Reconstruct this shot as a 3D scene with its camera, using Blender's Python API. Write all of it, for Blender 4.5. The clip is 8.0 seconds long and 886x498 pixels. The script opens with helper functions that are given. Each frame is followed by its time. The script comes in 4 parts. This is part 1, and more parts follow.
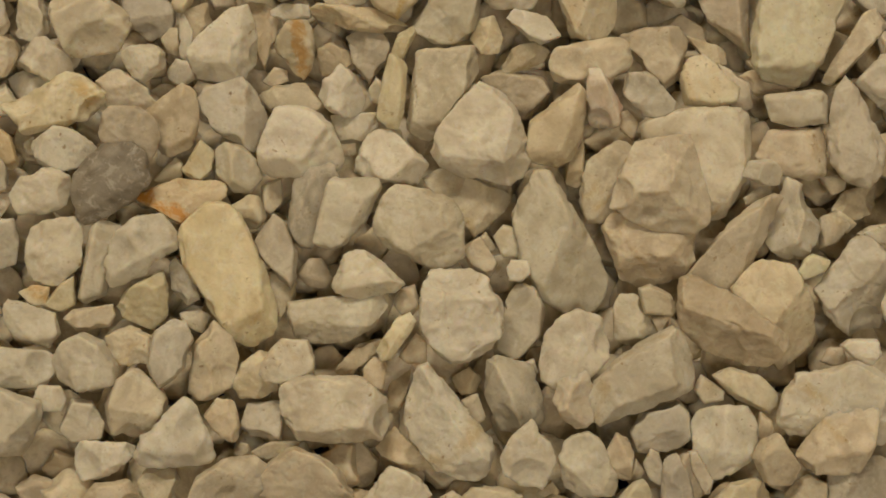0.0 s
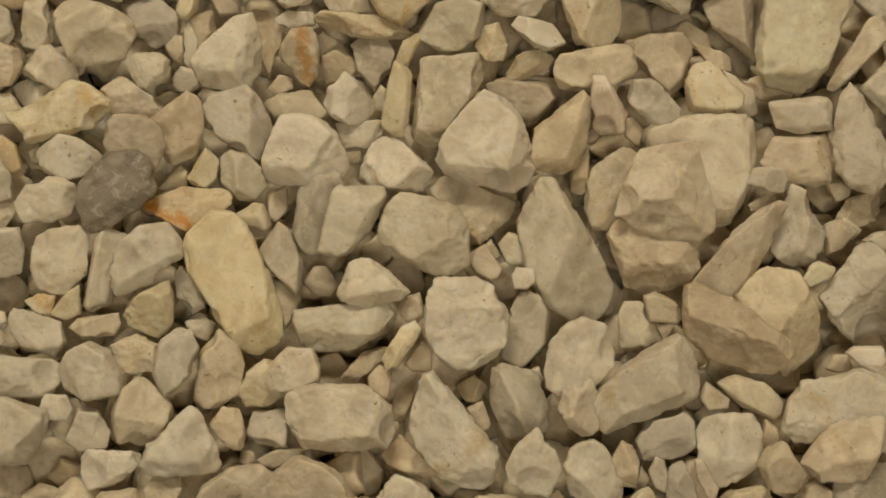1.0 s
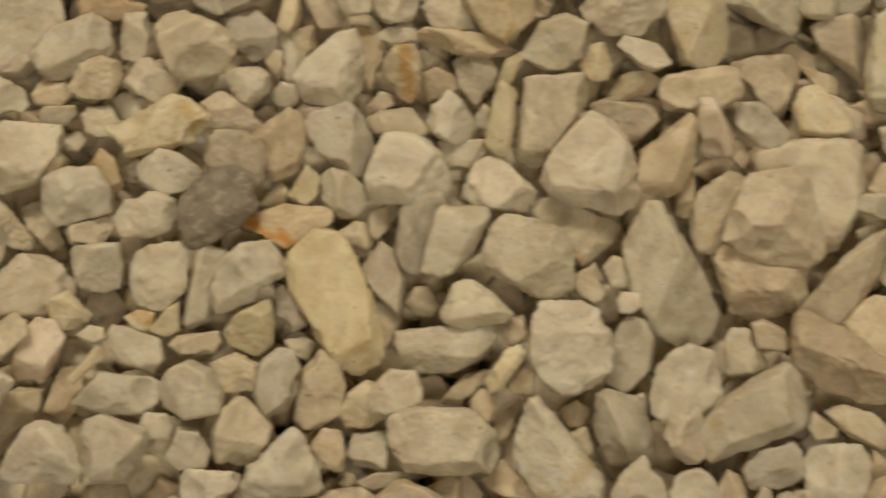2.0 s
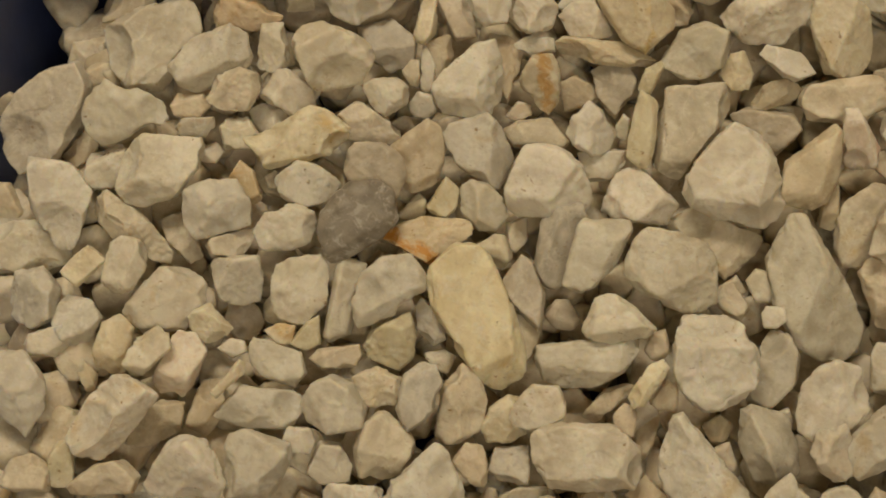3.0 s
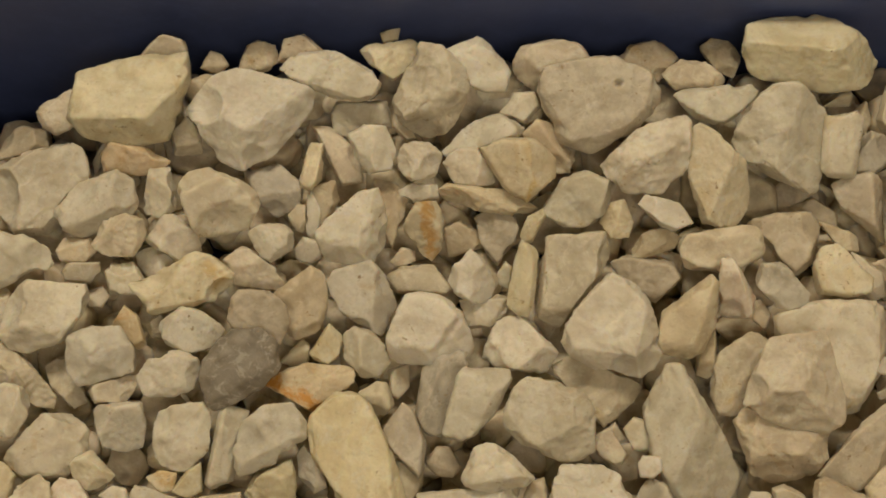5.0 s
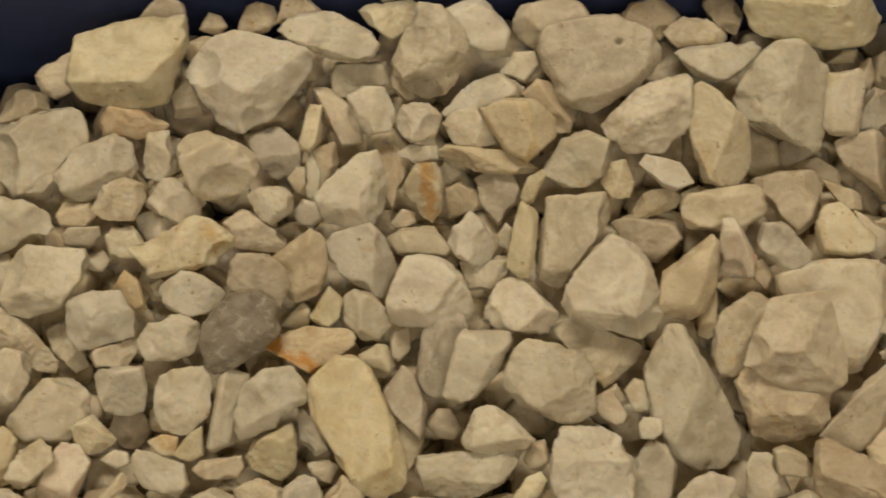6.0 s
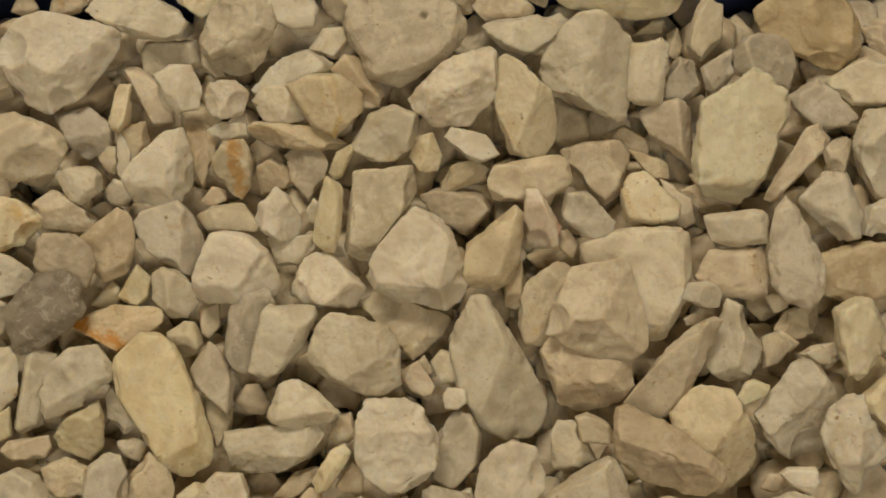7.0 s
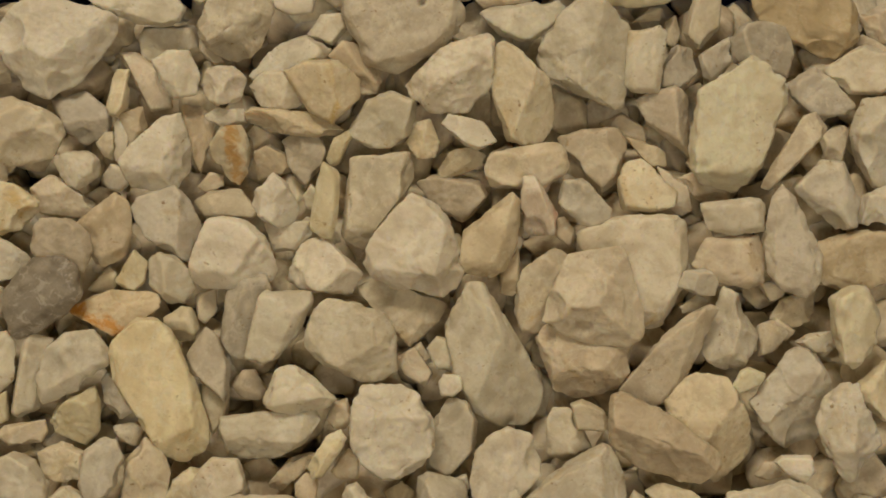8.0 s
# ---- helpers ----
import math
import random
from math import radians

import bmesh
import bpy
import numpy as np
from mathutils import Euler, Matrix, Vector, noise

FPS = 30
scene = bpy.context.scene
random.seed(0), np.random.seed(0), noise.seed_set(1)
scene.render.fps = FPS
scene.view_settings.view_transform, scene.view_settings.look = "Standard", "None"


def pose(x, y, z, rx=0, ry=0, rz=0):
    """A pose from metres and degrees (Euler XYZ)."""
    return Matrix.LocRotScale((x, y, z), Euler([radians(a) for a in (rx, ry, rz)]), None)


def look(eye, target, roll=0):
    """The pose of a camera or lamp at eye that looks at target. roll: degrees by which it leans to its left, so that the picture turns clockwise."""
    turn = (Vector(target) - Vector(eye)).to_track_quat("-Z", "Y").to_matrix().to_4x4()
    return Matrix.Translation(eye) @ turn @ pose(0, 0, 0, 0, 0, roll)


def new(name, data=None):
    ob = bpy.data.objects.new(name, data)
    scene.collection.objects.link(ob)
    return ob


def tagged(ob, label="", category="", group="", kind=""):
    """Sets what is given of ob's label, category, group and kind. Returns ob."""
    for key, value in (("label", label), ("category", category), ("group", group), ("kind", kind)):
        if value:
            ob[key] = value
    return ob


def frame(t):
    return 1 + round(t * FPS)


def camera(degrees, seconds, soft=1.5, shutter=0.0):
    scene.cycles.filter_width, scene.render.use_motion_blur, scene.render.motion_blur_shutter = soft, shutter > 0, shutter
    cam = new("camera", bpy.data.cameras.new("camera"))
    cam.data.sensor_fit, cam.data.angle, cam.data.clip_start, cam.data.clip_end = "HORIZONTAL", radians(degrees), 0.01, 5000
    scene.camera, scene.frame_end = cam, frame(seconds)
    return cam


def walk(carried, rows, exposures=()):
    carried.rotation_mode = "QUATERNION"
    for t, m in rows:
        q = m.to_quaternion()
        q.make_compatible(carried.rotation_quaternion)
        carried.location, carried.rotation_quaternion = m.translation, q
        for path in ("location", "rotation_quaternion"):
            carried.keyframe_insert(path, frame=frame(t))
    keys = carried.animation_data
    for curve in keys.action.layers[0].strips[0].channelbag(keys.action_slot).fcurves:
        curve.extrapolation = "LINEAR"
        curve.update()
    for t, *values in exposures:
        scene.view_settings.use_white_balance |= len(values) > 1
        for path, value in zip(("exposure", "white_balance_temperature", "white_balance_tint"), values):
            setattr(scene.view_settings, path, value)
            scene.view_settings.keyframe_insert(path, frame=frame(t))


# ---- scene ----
import functools

cam = camera(28.0, 8.0, soft=1.8, shutter=0.5)
PATH = [
    (0, (0.0005, -0.2326, 0.7177), (0.0005, -0.0008, 0.0044), -0.00),
    (0.5, (0.0011, -0.2333, 0.7188), (0.0010, -0.0011, 0.0057), -0.05),
    (1, (0.0009, -0.2260, 0.7203), (-0.0016, 0.0022, 0.0059), -0.73),
    (1.2, (-0.0046, -0.2216, 0.7208), (-0.0045, 0.0042, 0.0056), -0.08),
    (1.5, (-0.0095, -0.2162, 0.7201), (-0.0100, 0.0081, 0.0045), -0.13),
    (1.7, (-0.0128, -0.2152, 0.7181), (-0.0162, 0.0096, 0.0026), -0.81),
    (1.8, (-0.0203, -0.2109, 0.7201), (-0.0230, 0.0104, 0.0035), -0.54),
    (2, (-0.0337, -0.2137, 0.7147), (-0.0454, 0.0133, -0.0000), -2.01),
    (2.2, (-0.0416, -0.2180, 0.7098), (-0.0690, 0.0126, -0.0034), -5.26),
    (3.3, (-0.0665, -0.1880, 0.7201), (-0.1099, 0.0208, 0.0011), -10.57),
    (3.5, (-0.0686, -0.1864, 0.7212), (-0.1048, 0.0243, 0.0024), -8.65),
    (3.7, (-0.0619, -0.1767, 0.7248), (-0.0971, 0.0309, 0.0050), -8.57),
    (4, (-0.0546, -0.1623, 0.7341), (-0.0793, 0.0548, 0.0166), -5.76),
    (4.2, (-0.0507, -0.1591, 0.7369), (-0.0680, 0.0674, 0.0221), -3.49),
    (4.5, (-0.0406, -0.1562, 0.7400), (-0.0572, 0.0816, 0.0289), -2.86),
    (4.7, (-0.0388, -0.1643, 0.7361), (-0.0547, 0.0774, 0.0263), -2.57),
    (5.8, (-0.0292, -0.1546, 0.7339), (-0.0600, 0.0661, 0.0178), -6.95),
    (6, (-0.0248, -0.1547, 0.7339), (-0.0550, 0.0625, 0.0167), -7.02),
    (6.2, (-0.0075, -0.1576, 0.7325), (-0.0431, 0.0594, 0.0155), -8.64),
    (6.5, (0.0184, -0.1601, 0.7336), (-0.0092, 0.0574, 0.0163), -7.04),
    (6.7, (0.0305, -0.1633, 0.7330), (0.0136, 0.0560, 0.0160), -4.79),
    (7, (0.0413, -0.1627, 0.7329), (0.0277, 0.0517, 0.0144), -4.06),
    (7.2, (0.0418, -0.1682, 0.7316), (0.0289, 0.0500, 0.0141), -3.62),
    (7.5, (0.0452, -0.1656, 0.7318), (0.0317, 0.0480, 0.0130), -3.63),
    (8, (0.0434, -0.1627, 0.7336), (0.0291, 0.0461, 0.0135), -4.05),
]
walk(cam, [(t, look(eye, target, roll)) for t, eye, target, roll in PATH])

# ---- light: one ceiling panel in a plain room, added second panel and world fill ----
world = bpy.data.worlds.new("room_air")
scene.world = world
world.use_nodes = True
world.node_tree.nodes["Background"].inputs["Color"].default_value = (1.0, 0.86, 0.66, 1)
world.node_tree.nodes["Background"].inputs["Strength"].default_value = 0.06


def area_lamp(name, eye, target, wide, deep, watts, colour):
    data = bpy.data.lights.new(name, "AREA")
    data.shape, data.size, data.size_y, data.energy, data.color = "RECTANGLE", wide, deep, watts, colour
    lamp = new(name, data)
    lamp.matrix_world = look(eye, target)
    return lamp


area_lamp("unseen_ceiling_glow", (-0.45, 1.30, 2.36), (-0.45, 1.30, 0.0), 1.2, 0.5, 41, (1.0, 0.835, 0.582))
# Added fill from the south that brightens the crate wall and near stone faces.
area_lamp("unseen_ceiling_glow", (0.35, -1.15, 2.36), (0.35, -1.15, 0.0), 1.2, 0.5, 17, (1.0, 0.835, 0.585))
scene.view_settings.exposure = 0.0


# ---- materials ----
def shader(name):
    mat = bpy.data.materials.new(name)
    mat.use_nodes = True
    tree = mat.node_tree
    return mat, tree, tree.nodes["Principled BSDF"]


def node(tree, kind, **values):
    made = tree.nodes.new(kind)
    for key, value in values.items():
        made.inputs[key.replace("_", " ")].default_value = value
    return made


def mix(tree, fac, a, b, blend="MIX"):
    made = tree.nodes.new("ShaderNodeMix")
    made.data_type, made.blend_type = "RGBA", blend
    for socket, value in ((0, fac), (6, a), (7, b)):
        if isinstance(value, (int, float, tuple)):
            made.inputs[socket].default_value = value
        else:
            tree.links.new(value, made.inputs[socket])
    return made.outputs[2]


def ramp(tree, source, low, high):
    made = tree.nodes.new("ShaderNodeMapRange")
    made.inputs["From Min"].default_value, made.inputs["From Max"].default_value = low, high
    tree.links.new(source, made.inputs["Value"])
    return made.outputs["Result"]


def noise_map(tree, coords, scale, detail=4.0, rough=0.6, twist=0.0):
    made = node(tree, "ShaderNodeTexNoise", Scale=scale, Detail=detail, Roughness=rough, Distortion=twist)
    tree.links.new(coords, made.inputs["Vector"])
    return made.outputs["Fac"]


def stone_material(name, base, pale, stain, stain_amount, vein=None, scratch=0.35, scuff=0.34, loose=False):
    """Crushed marble: mottled body, chalky bruises, iron stains, fine sugary grain."""
    mat, tree, bsdf = shader(name)
    link = tree.links.new
    own = tree.nodes.new("ShaderNodeNewGeometry").outputs["Random Per Island"] if loose else tree.nodes.new("ShaderNodeObjectInfo").outputs["Random"]
    where = tree.nodes.new("ShaderNodeTexCoord").outputs["Object"]
    shift = tree.nodes.new("ShaderNodeVectorMath")
    shift.operation = "MULTIPLY_ADD"
    spread = tree.nodes.new("ShaderNodeCombineXYZ")
    for axis in range(3):
        link(own, spread.inputs[axis])
    link(spread.outputs[0], shift.inputs[0])
    shift.inputs[1].default_value = (7.3, 3.1, 5.7)
    link(where, shift.inputs[2])
    at = shift.outputs[0]
    broad = noise_map(tree, at, 48, 3, 0.5, 1.4)
    mid = noise_map(tree, at, 190, 5, 0.62)
    fine = noise_map(tree, at, 900, 3, 0.7)
    colour = mix(tree, ramp(tree, broad, 0.38, 0.62), tuple(c * 0.95 for c in base[:3]) + (1,), tuple(min(0.8, c * 1.08) for c in pale[:3]) + (1,))
    smudge = noise_map(tree, at, 260, 4, 0.7, 0.5)
    colour = mix(tree, ramp(tree, smudge, 0.52, 0.80), colour, tuple(c * k for c, k in zip(base[:3], (0.90, 0.88, 0.85))) + (1,))
    dirt = tuple(c * k for c, k in zip(base[:3], (0.72, 0.68, 0.62))) + (1,)
    colour = mix(tree, ramp(tree, mid, 0.58, 0.86), colour, dirt)
    patch = noise_map(tree, at, 34, 3, 0.5, 1.2)
    spot = tree.nodes.new("ShaderNodeMath")
    spot.operation = "MULTIPLY"
    link(ramp(tree, patch, 0.67 - stain_amount, 0.80 - stain_amount), spot.inputs[0])
    spot.inputs[1].default_value = 0.85
    colour = mix(tree, spot.outputs[0], colour, stain)
    if vein:
        bearing, middle, wide = vein
        along = tree.nodes.new("ShaderNodeVectorMath")
        along.operation = "DOT_PRODUCT"
        wobble = tree.nodes.new("ShaderNodeMath")
        wobble.operation = "MULTIPLY_ADD"
        link(where, along.inputs[0])
        along.inputs[1].default_value = (math.cos(radians(bearing)), math.sin(radians(bearing)), 0.1)
        link(mid, wobble.inputs[0])
        wobble.inputs[1].default_value = 0.012
        link(along.outputs["Value"], wobble.inputs[2])
        gap = tree.nodes.new("ShaderNodeMath")
        gap.operation = "SUBTRACT"
        link(wobble.outputs[0], gap.inputs[0])
        gap.inputs[1].default_value = middle + 0.006
        away = tree.nodes.new("ShaderNodeMath")
        away.operation = "ABSOLUTE"
        link(gap.outputs[0], away.inputs[0])
        streak = tree.nodes.new("ShaderNodeMath")
        streak.operation = "MULTIPLY"
        link(ramp(tree, away.outputs[0], wide * 1.25, wide * 0.45), streak.inputs[0])
        link(ramp(tree, mid, 0.1, 0.42), streak.inputs[1])
        colour = mix(tree, streak.outputs[0], colour, stain)
    crack = tree.nodes.new("ShaderNodeTexVoronoi")
    crack.feature = "DISTANCE_TO_EDGE"
    crack.inputs["Scale"].default_value = 95.0
    bent = mix(tree, 0.012, at, tree.nodes.new("ShaderNodeTexNoise").outputs["Color"])
    link(bent, crack.inputs["Vector"])
    hair = tree.nodes.new("ShaderNodeMath")
    hair.operation = "MULTIPLY"
    link(ramp(tree, crack.outputs["Distance"], 0.035, 0.0), hair.inputs[0])
    link(ramp(tree, patch, 0.50, 0.62), hair.inputs[1])
    faint = tree.nodes.new("ShaderNodeMath")
    faint.operation = "MULTIPLY"
    link(hair.outputs[0], faint.inputs[0])
    faint.inputs[1].default_value = scratch
    colour = mix(tree, faint.outputs[0], colour, tuple(min(0.75, c + 0.16) for c in pale[:3]) + (1,))
    bruise = tree.nodes.new("ShaderNodeMath")
    bruise.operation = "MULTIPLY"
    link(ramp(tree, noise_map(tree, at, 130, 7, 0.8, 0.6), 0.535, 0.60), bruise.inputs[0])
    bruise.inputs[1].default_value = scuff
    colour = mix(tree, bruise.outputs[0], colour, tuple(min(0.75, c + 0.17) for c in pale[:3]) + (1,))
    fleck = tree.nodes.new("ShaderNodeMath")
    fleck.operation = "MULTIPLY"
    link(ramp(tree, noise_map(tree, at, 430, 3, 0.6, 0.3), 0.63, 0.70), fleck.inputs[0])
    link(ramp(tree, patch, 0.54, 0.62), fleck.inputs[1])
    colour = mix(tree, fleck.outputs[0], colour, (0.34, 0.24, 0.13, 1))
    # Pale ridges: chalky chipped edges plus their translucent highlight, put into the colour.
    worn_lit = tree.nodes.new("ShaderNodeNewGeometry").outputs["Pointiness"]
    chalk_lit = tuple(min(0.8, c * 1.18 + 0.03) for c in pale[:3]) + (1,)
    edge = tree.nodes.new("ShaderNodeMath")
    edge.operation = "MULTIPLY"
    link(ramp(tree, worn_lit, 0.52, 0.62), edge.inputs[0])
    link(ramp(tree, mid, 0.3, 0.7), edge.inputs[1])
    colour = mix(tree, edge.outputs[0], colour, chalk_lit)
    grain = tree.nodes.new("ShaderNodeHueSaturation")
    link(colour, grain.inputs["Color"])
    for salt, socket, low, high in ((7.31, "Hue", 0.496, 0.508), (13.7, "Saturation", 0.82, 1.14)):
        roll = tree.nodes.new("ShaderNodeMath")
        roll.operation = "MULTIPLY"
        link(own, roll.inputs[0])
        roll.inputs[1].default_value = salt
        part_of = tree.nodes.new("ShaderNodeMath")
        part_of.operation = "FRACT"
        link(roll.outputs[0], part_of.inputs[0])
        span = tree.nodes.new("ShaderNodeMapRange")
        span.inputs["To Min"].default_value, span.inputs["To Max"].default_value = low, high
        link(part_of.outputs[0], span.inputs["Value"])
        link(span.outputs["Result"], grain.inputs[socket])
    bright = tree.nodes.new("ShaderNodeMapRange")
    bright.inputs["To Min"].default_value, bright.inputs["To Max"].default_value = 0.90, 1.10
    link(own, bright.inputs["Value"])
    link(bright.outputs["Result"], grain.inputs["Value"])
    speck = mix(tree, ramp(tree, fine, 0.3, 0.75), (0.95, 0.945, 0.935, 1), (1.03, 1.03, 1.03, 1))
    link(mix(tree, 1.0, grain.outputs["Color"], speck, "MULTIPLY"), bsdf.inputs["Base Color"])
    bsdf.inputs["Roughness"].default_value = 0.52
    bsdf.inputs["Subsurface Weight"].default_value = 0.55
    bsdf.inputs["Subsurface Radius"].default_value = (1.0, 0.75, 0.45)
    bsdf.inputs["Subsurface Scale"].default_value = 0.0045
    bsdf.inputs["Specular IOR Level"].default_value = 0.45
    bump = node(tree, "ShaderNodeBump", Strength=0.32, Distance=0.0007)
    rough_bump = node(tree, "ShaderNodeBump", Strength=0.28, Distance=0.0003)
    scoop = node(tree, "ShaderNodeBump", Strength=0.20, Distance=0.0018)
    link(noise_map(tree, at, 110, 2, 0.5, 0.8), scoop.inputs["Height"])
    cleave = tree.nodes.new("ShaderNodeTexVoronoi")
    cleave.inputs["Scale"].default_value = 300.0
    cleave.inputs["Detail"].default_value = 2.0
    link(mix(tree, 0.01, at, tree.nodes.new("ShaderNodeTexNoise").outputs["Color"]), cleave.inputs["Vector"])
    sugar = node(tree, "ShaderNodeBump", Strength=0.12, Distance=0.0006)
    link(cleave.outputs["Distance"], sugar.inputs["Height"])
    link(scoop.outputs["Normal"], sugar.inputs["Normal"])
    link(sugar.outputs["Normal"], bump.inputs["Normal"])
    link(mid, bump.inputs["Height"])
    link(fine, rough_bump.inputs["Height"])
    link(bump.outputs["Normal"], rough_bump.inputs["Normal"])
    link(rough_bump.outputs["Normal"], bsdf.inputs["Normal"])
    return mat


OCHRE, RUST = (0.54, 0.40, 0.20, 1), (0.56, 0.31, 0.11, 1)
STONES = {
    "x": (stone_material("clean_white_marble", (0.66, 0.605, 0.51, 1), (0.71, 0.675, 0.595, 1), OCHRE, 0.0), "clean bright white marble"),
    "v": (stone_material("pale_honey_marble", (0.70, 0.62, 0.445, 1), (0.75, 0.685, 0.53, 1), (0.66, 0.52, 0.30, 1), 0.05), "pale honey-yellow marble"),
    "w": (stone_material("chalk_white_marble", (0.60, 0.545, 0.45, 1), (0.67, 0.63, 0.545, 1), OCHRE, 0.02), "chalky white marble"),
    "c": (stone_material("cream_marble", (0.55, 0.47, 0.36, 1), (0.65, 0.58, 0.47, 1), OCHRE, 0.04), "dull cream marble"),
    "y": (stone_material("honey_marble", (0.64, 0.56, 0.405, 1), (0.71, 0.65, 0.51, 1), (0.60, 0.44, 0.21, 1), 0.06), "honey-yellow stained marble"),
    "t": (stone_material("dusty_tan_marble", (0.49, 0.415, 0.300, 1), (0.57, 0.505, 0.395, 1), OCHRE, 0.03), "dusty tan marble"),
    "n": (stone_material("pale_grey_marble", (0.50, 0.45, 0.37, 1), (0.59, 0.55, 0.475, 1), (0.38, 0.33, 0.27, 1), 0.08), "pale grey mottled marble"),
    "h": (stone_material("pitted_grey_marble", (0.48, 0.42, 0.33, 1), (0.56, 0.51, 0.42, 1), (0.36, 0.30, 0.24, 1), 0.06), "pale grey marble with one small pit"),
    "z": (stone_material("bright_cream_marble", (0.72, 0.655, 0.505, 1), (0.77, 0.72, 0.59, 1), (0.66, 0.56, 0.38, 1), 0.0), "bright cream marble"),
    "g": (stone_material("slate_grey_stone", (0.215, 0.190, 0.158, 1), (0.285, 0.258, 0.22, 1), (0.40, 0.37, 0.32, 1), 0.02, None, 0.9, 0.75), "dark slate-grey stone with pale scratches"),
    "q": (stone_material("smoky_marble", (0.44, 0.39, 0.315, 1), (0.52, 0.47, 0.395, 1), (0.33, 0.29, 0.23, 1), 0.08, None, 0.4, 0.25), "smoky grey translucent marble"),
    "k": (stone_material("orange_banded_marble", (0.60, 0.52, 0.38, 1), (0.68, 0.61, 0.48, 1), (0.56, 0.33, 0.12, 1), -0.1, (8, 0.0030, 0.0030)), "cream marble with an orange band"),
    "p": (stone_material("pink_stained_marble", (0.62, 0.52, 0.42, 1), (0.70, 0.64, 0.56, 1), (0.60, 0.34, 0.24, 1), 0.12), "cream marble flushed with pink"),
    "o": (stone_material("orange_stained_marble", (0.60, 0.50, 0.34, 1), (0.66, 0.58, 0.44, 1), (0.58, 0.36, 0.13, 1), 0.13), "cream marble with an orange stain"),
    "s": (stone_material("rust_streaked_marble", (0.58, 0.48, 0.34, 1), (0.64, 0.56, 0.43, 1), RUST, -0.1, (240, 0.0062, 0.0034)), "cream marble with a rust-red streak"),
    "b": (stone_material("brown_stained_marble", (0.56, 0.45, 0.31, 1), (0.61, 0.51, 0.37, 1), (0.49, 0.34, 0.18, 1), 0.10), "brown-stained marble"),
    "e": (stone_material("greenish_marble", (0.60, 0.56, 0.40, 1), (0.68, 0.65, 0.52, 1), (0.48, 0.48, 0.30, 1), 0.06), "greenish-white marble"),
}


LOOSE = stone_material("mixed_marble", (0.53, 0.455, 0.345, 1), (0.66, 0.59, 0.48, 1), OCHRE, 0.05, loose=True)


def plain_material(name, base, rough, scale=8.0, change=0.12, bump=0.15, depth=0.002):
    mat, tree, bsdf = shader(name)
    where = tree.nodes.new("ShaderNodeTexCoord").outputs["Object"]
    big, small = noise_map(tree, where, scale, 4), noise_map(tree, where, scale * 14, 3)
    dark = tuple(c * (1 - change) for c in base[:3]) + (1,)
    colour = mix(tree, ramp(tree, big, 0.3, 0.7), base, dark)
    tree.links.new(mix(tree, ramp(tree, small, 0.45, 0.9), colour, tuple(min(1, c * 1.12) for c in base[:3]) + (1,)), bsdf.inputs["Base Color"])
    bsdf.inputs["Roughness"].default_value = rough
    lift = node(tree, "ShaderNodeBump", Strength=bump, Distance=depth)
    tree.links.new(small, lift.inputs["Height"])
    tree.links.new(lift.outputs["Normal"], bsdf.inputs["Normal"])
    return mat


NAVY = plain_material("navy_blue_plastic", (0.090, 0.125, 0.315, 1), 0.42, 9.0, 0.22, 0.2, 0.0006)
CONCRETE = plain_material("sealed_concrete", (0.30, 0.29, 0.27, 1), 0.75, 2.5, 0.2, 0.3)
PLASTER = plain_material("painted_plaster", (0.62, 0.58, 0.50, 1), 0.85, 1.5, 0.06, 0.15)
METAL = plain_material("white_lamp_housing", (0.75, 0.75, 0.74, 1), 0.4, 5.0, 0.03, 0.05)


# ---- mesh helpers ----
def mesh_object(name, bm, material, parent=None, label=""):
    data = bpy.data.meshes.new(name)
    bmesh.ops.recalc_face_normals(bm, faces=bm.faces)
    bm.to_mesh(data)
    bm.free()
    data.materials.append(material)
    ob = new(name, data)
    ob.parent = parent
    return tagged(ob, label)


def part(name, bm, material, parent, label=""):
    return mesh_object(name, bm, material, parent, label)


def block(x0, x1, y0, y1, z0, z1, bevel=0.0, bm=None):
    bm = bm or bmesh.new()
    made = bmesh.ops.create_cube(bm, size=1.0, matrix=Matrix.LocRotScale(((x0 + x1) / 2, (y0 + y1) / 2, (z0 + z1) / 2), None, (x1 - x0, y1 - y0, z1 - z0)))
    if bevel:
        edges = list({e for v in made["verts"] for e in v.link_edges})
        bmesh.ops.bevel(bm, geom=edges, offset=bevel, segments=2, affect="EDGES", profile=0.6)
    return bm


# ---- room that closes the place ----
FLOOR_Z = -0.23
for name, box, mat in (
    ("floor", (-2.6, 2.6, -2.4, 2.6, FLOOR_Z - 0.1, FLOOR_Z), CONCRETE),
    ("ceiling", (-2.6, 2.6, -2.4, 2.6, 2.45, 2.55), PLASTER),
    ("wall_north", (-2.6, 2.6, 2.6, 2.75, FLOOR_Z - 0.1, 2.55), PLASTER),
    ("wall_south", (-2.6, 2.6, -2.55, -2.4, FLOOR_Z - 0.1, 2.55), PLASTER),
    ("wall_east", (2.6, 2.75, -2.4, 2.6, FLOOR_Z - 0.1, 2.55), PLASTER),
    ("wall_west", (-2.75, -2.6, -2.4, 2.6, FLOOR_Z - 0.1, 2.55), PLASTER),
):
    tagged(mesh_object(name, block(*box), mat), kind="structure")

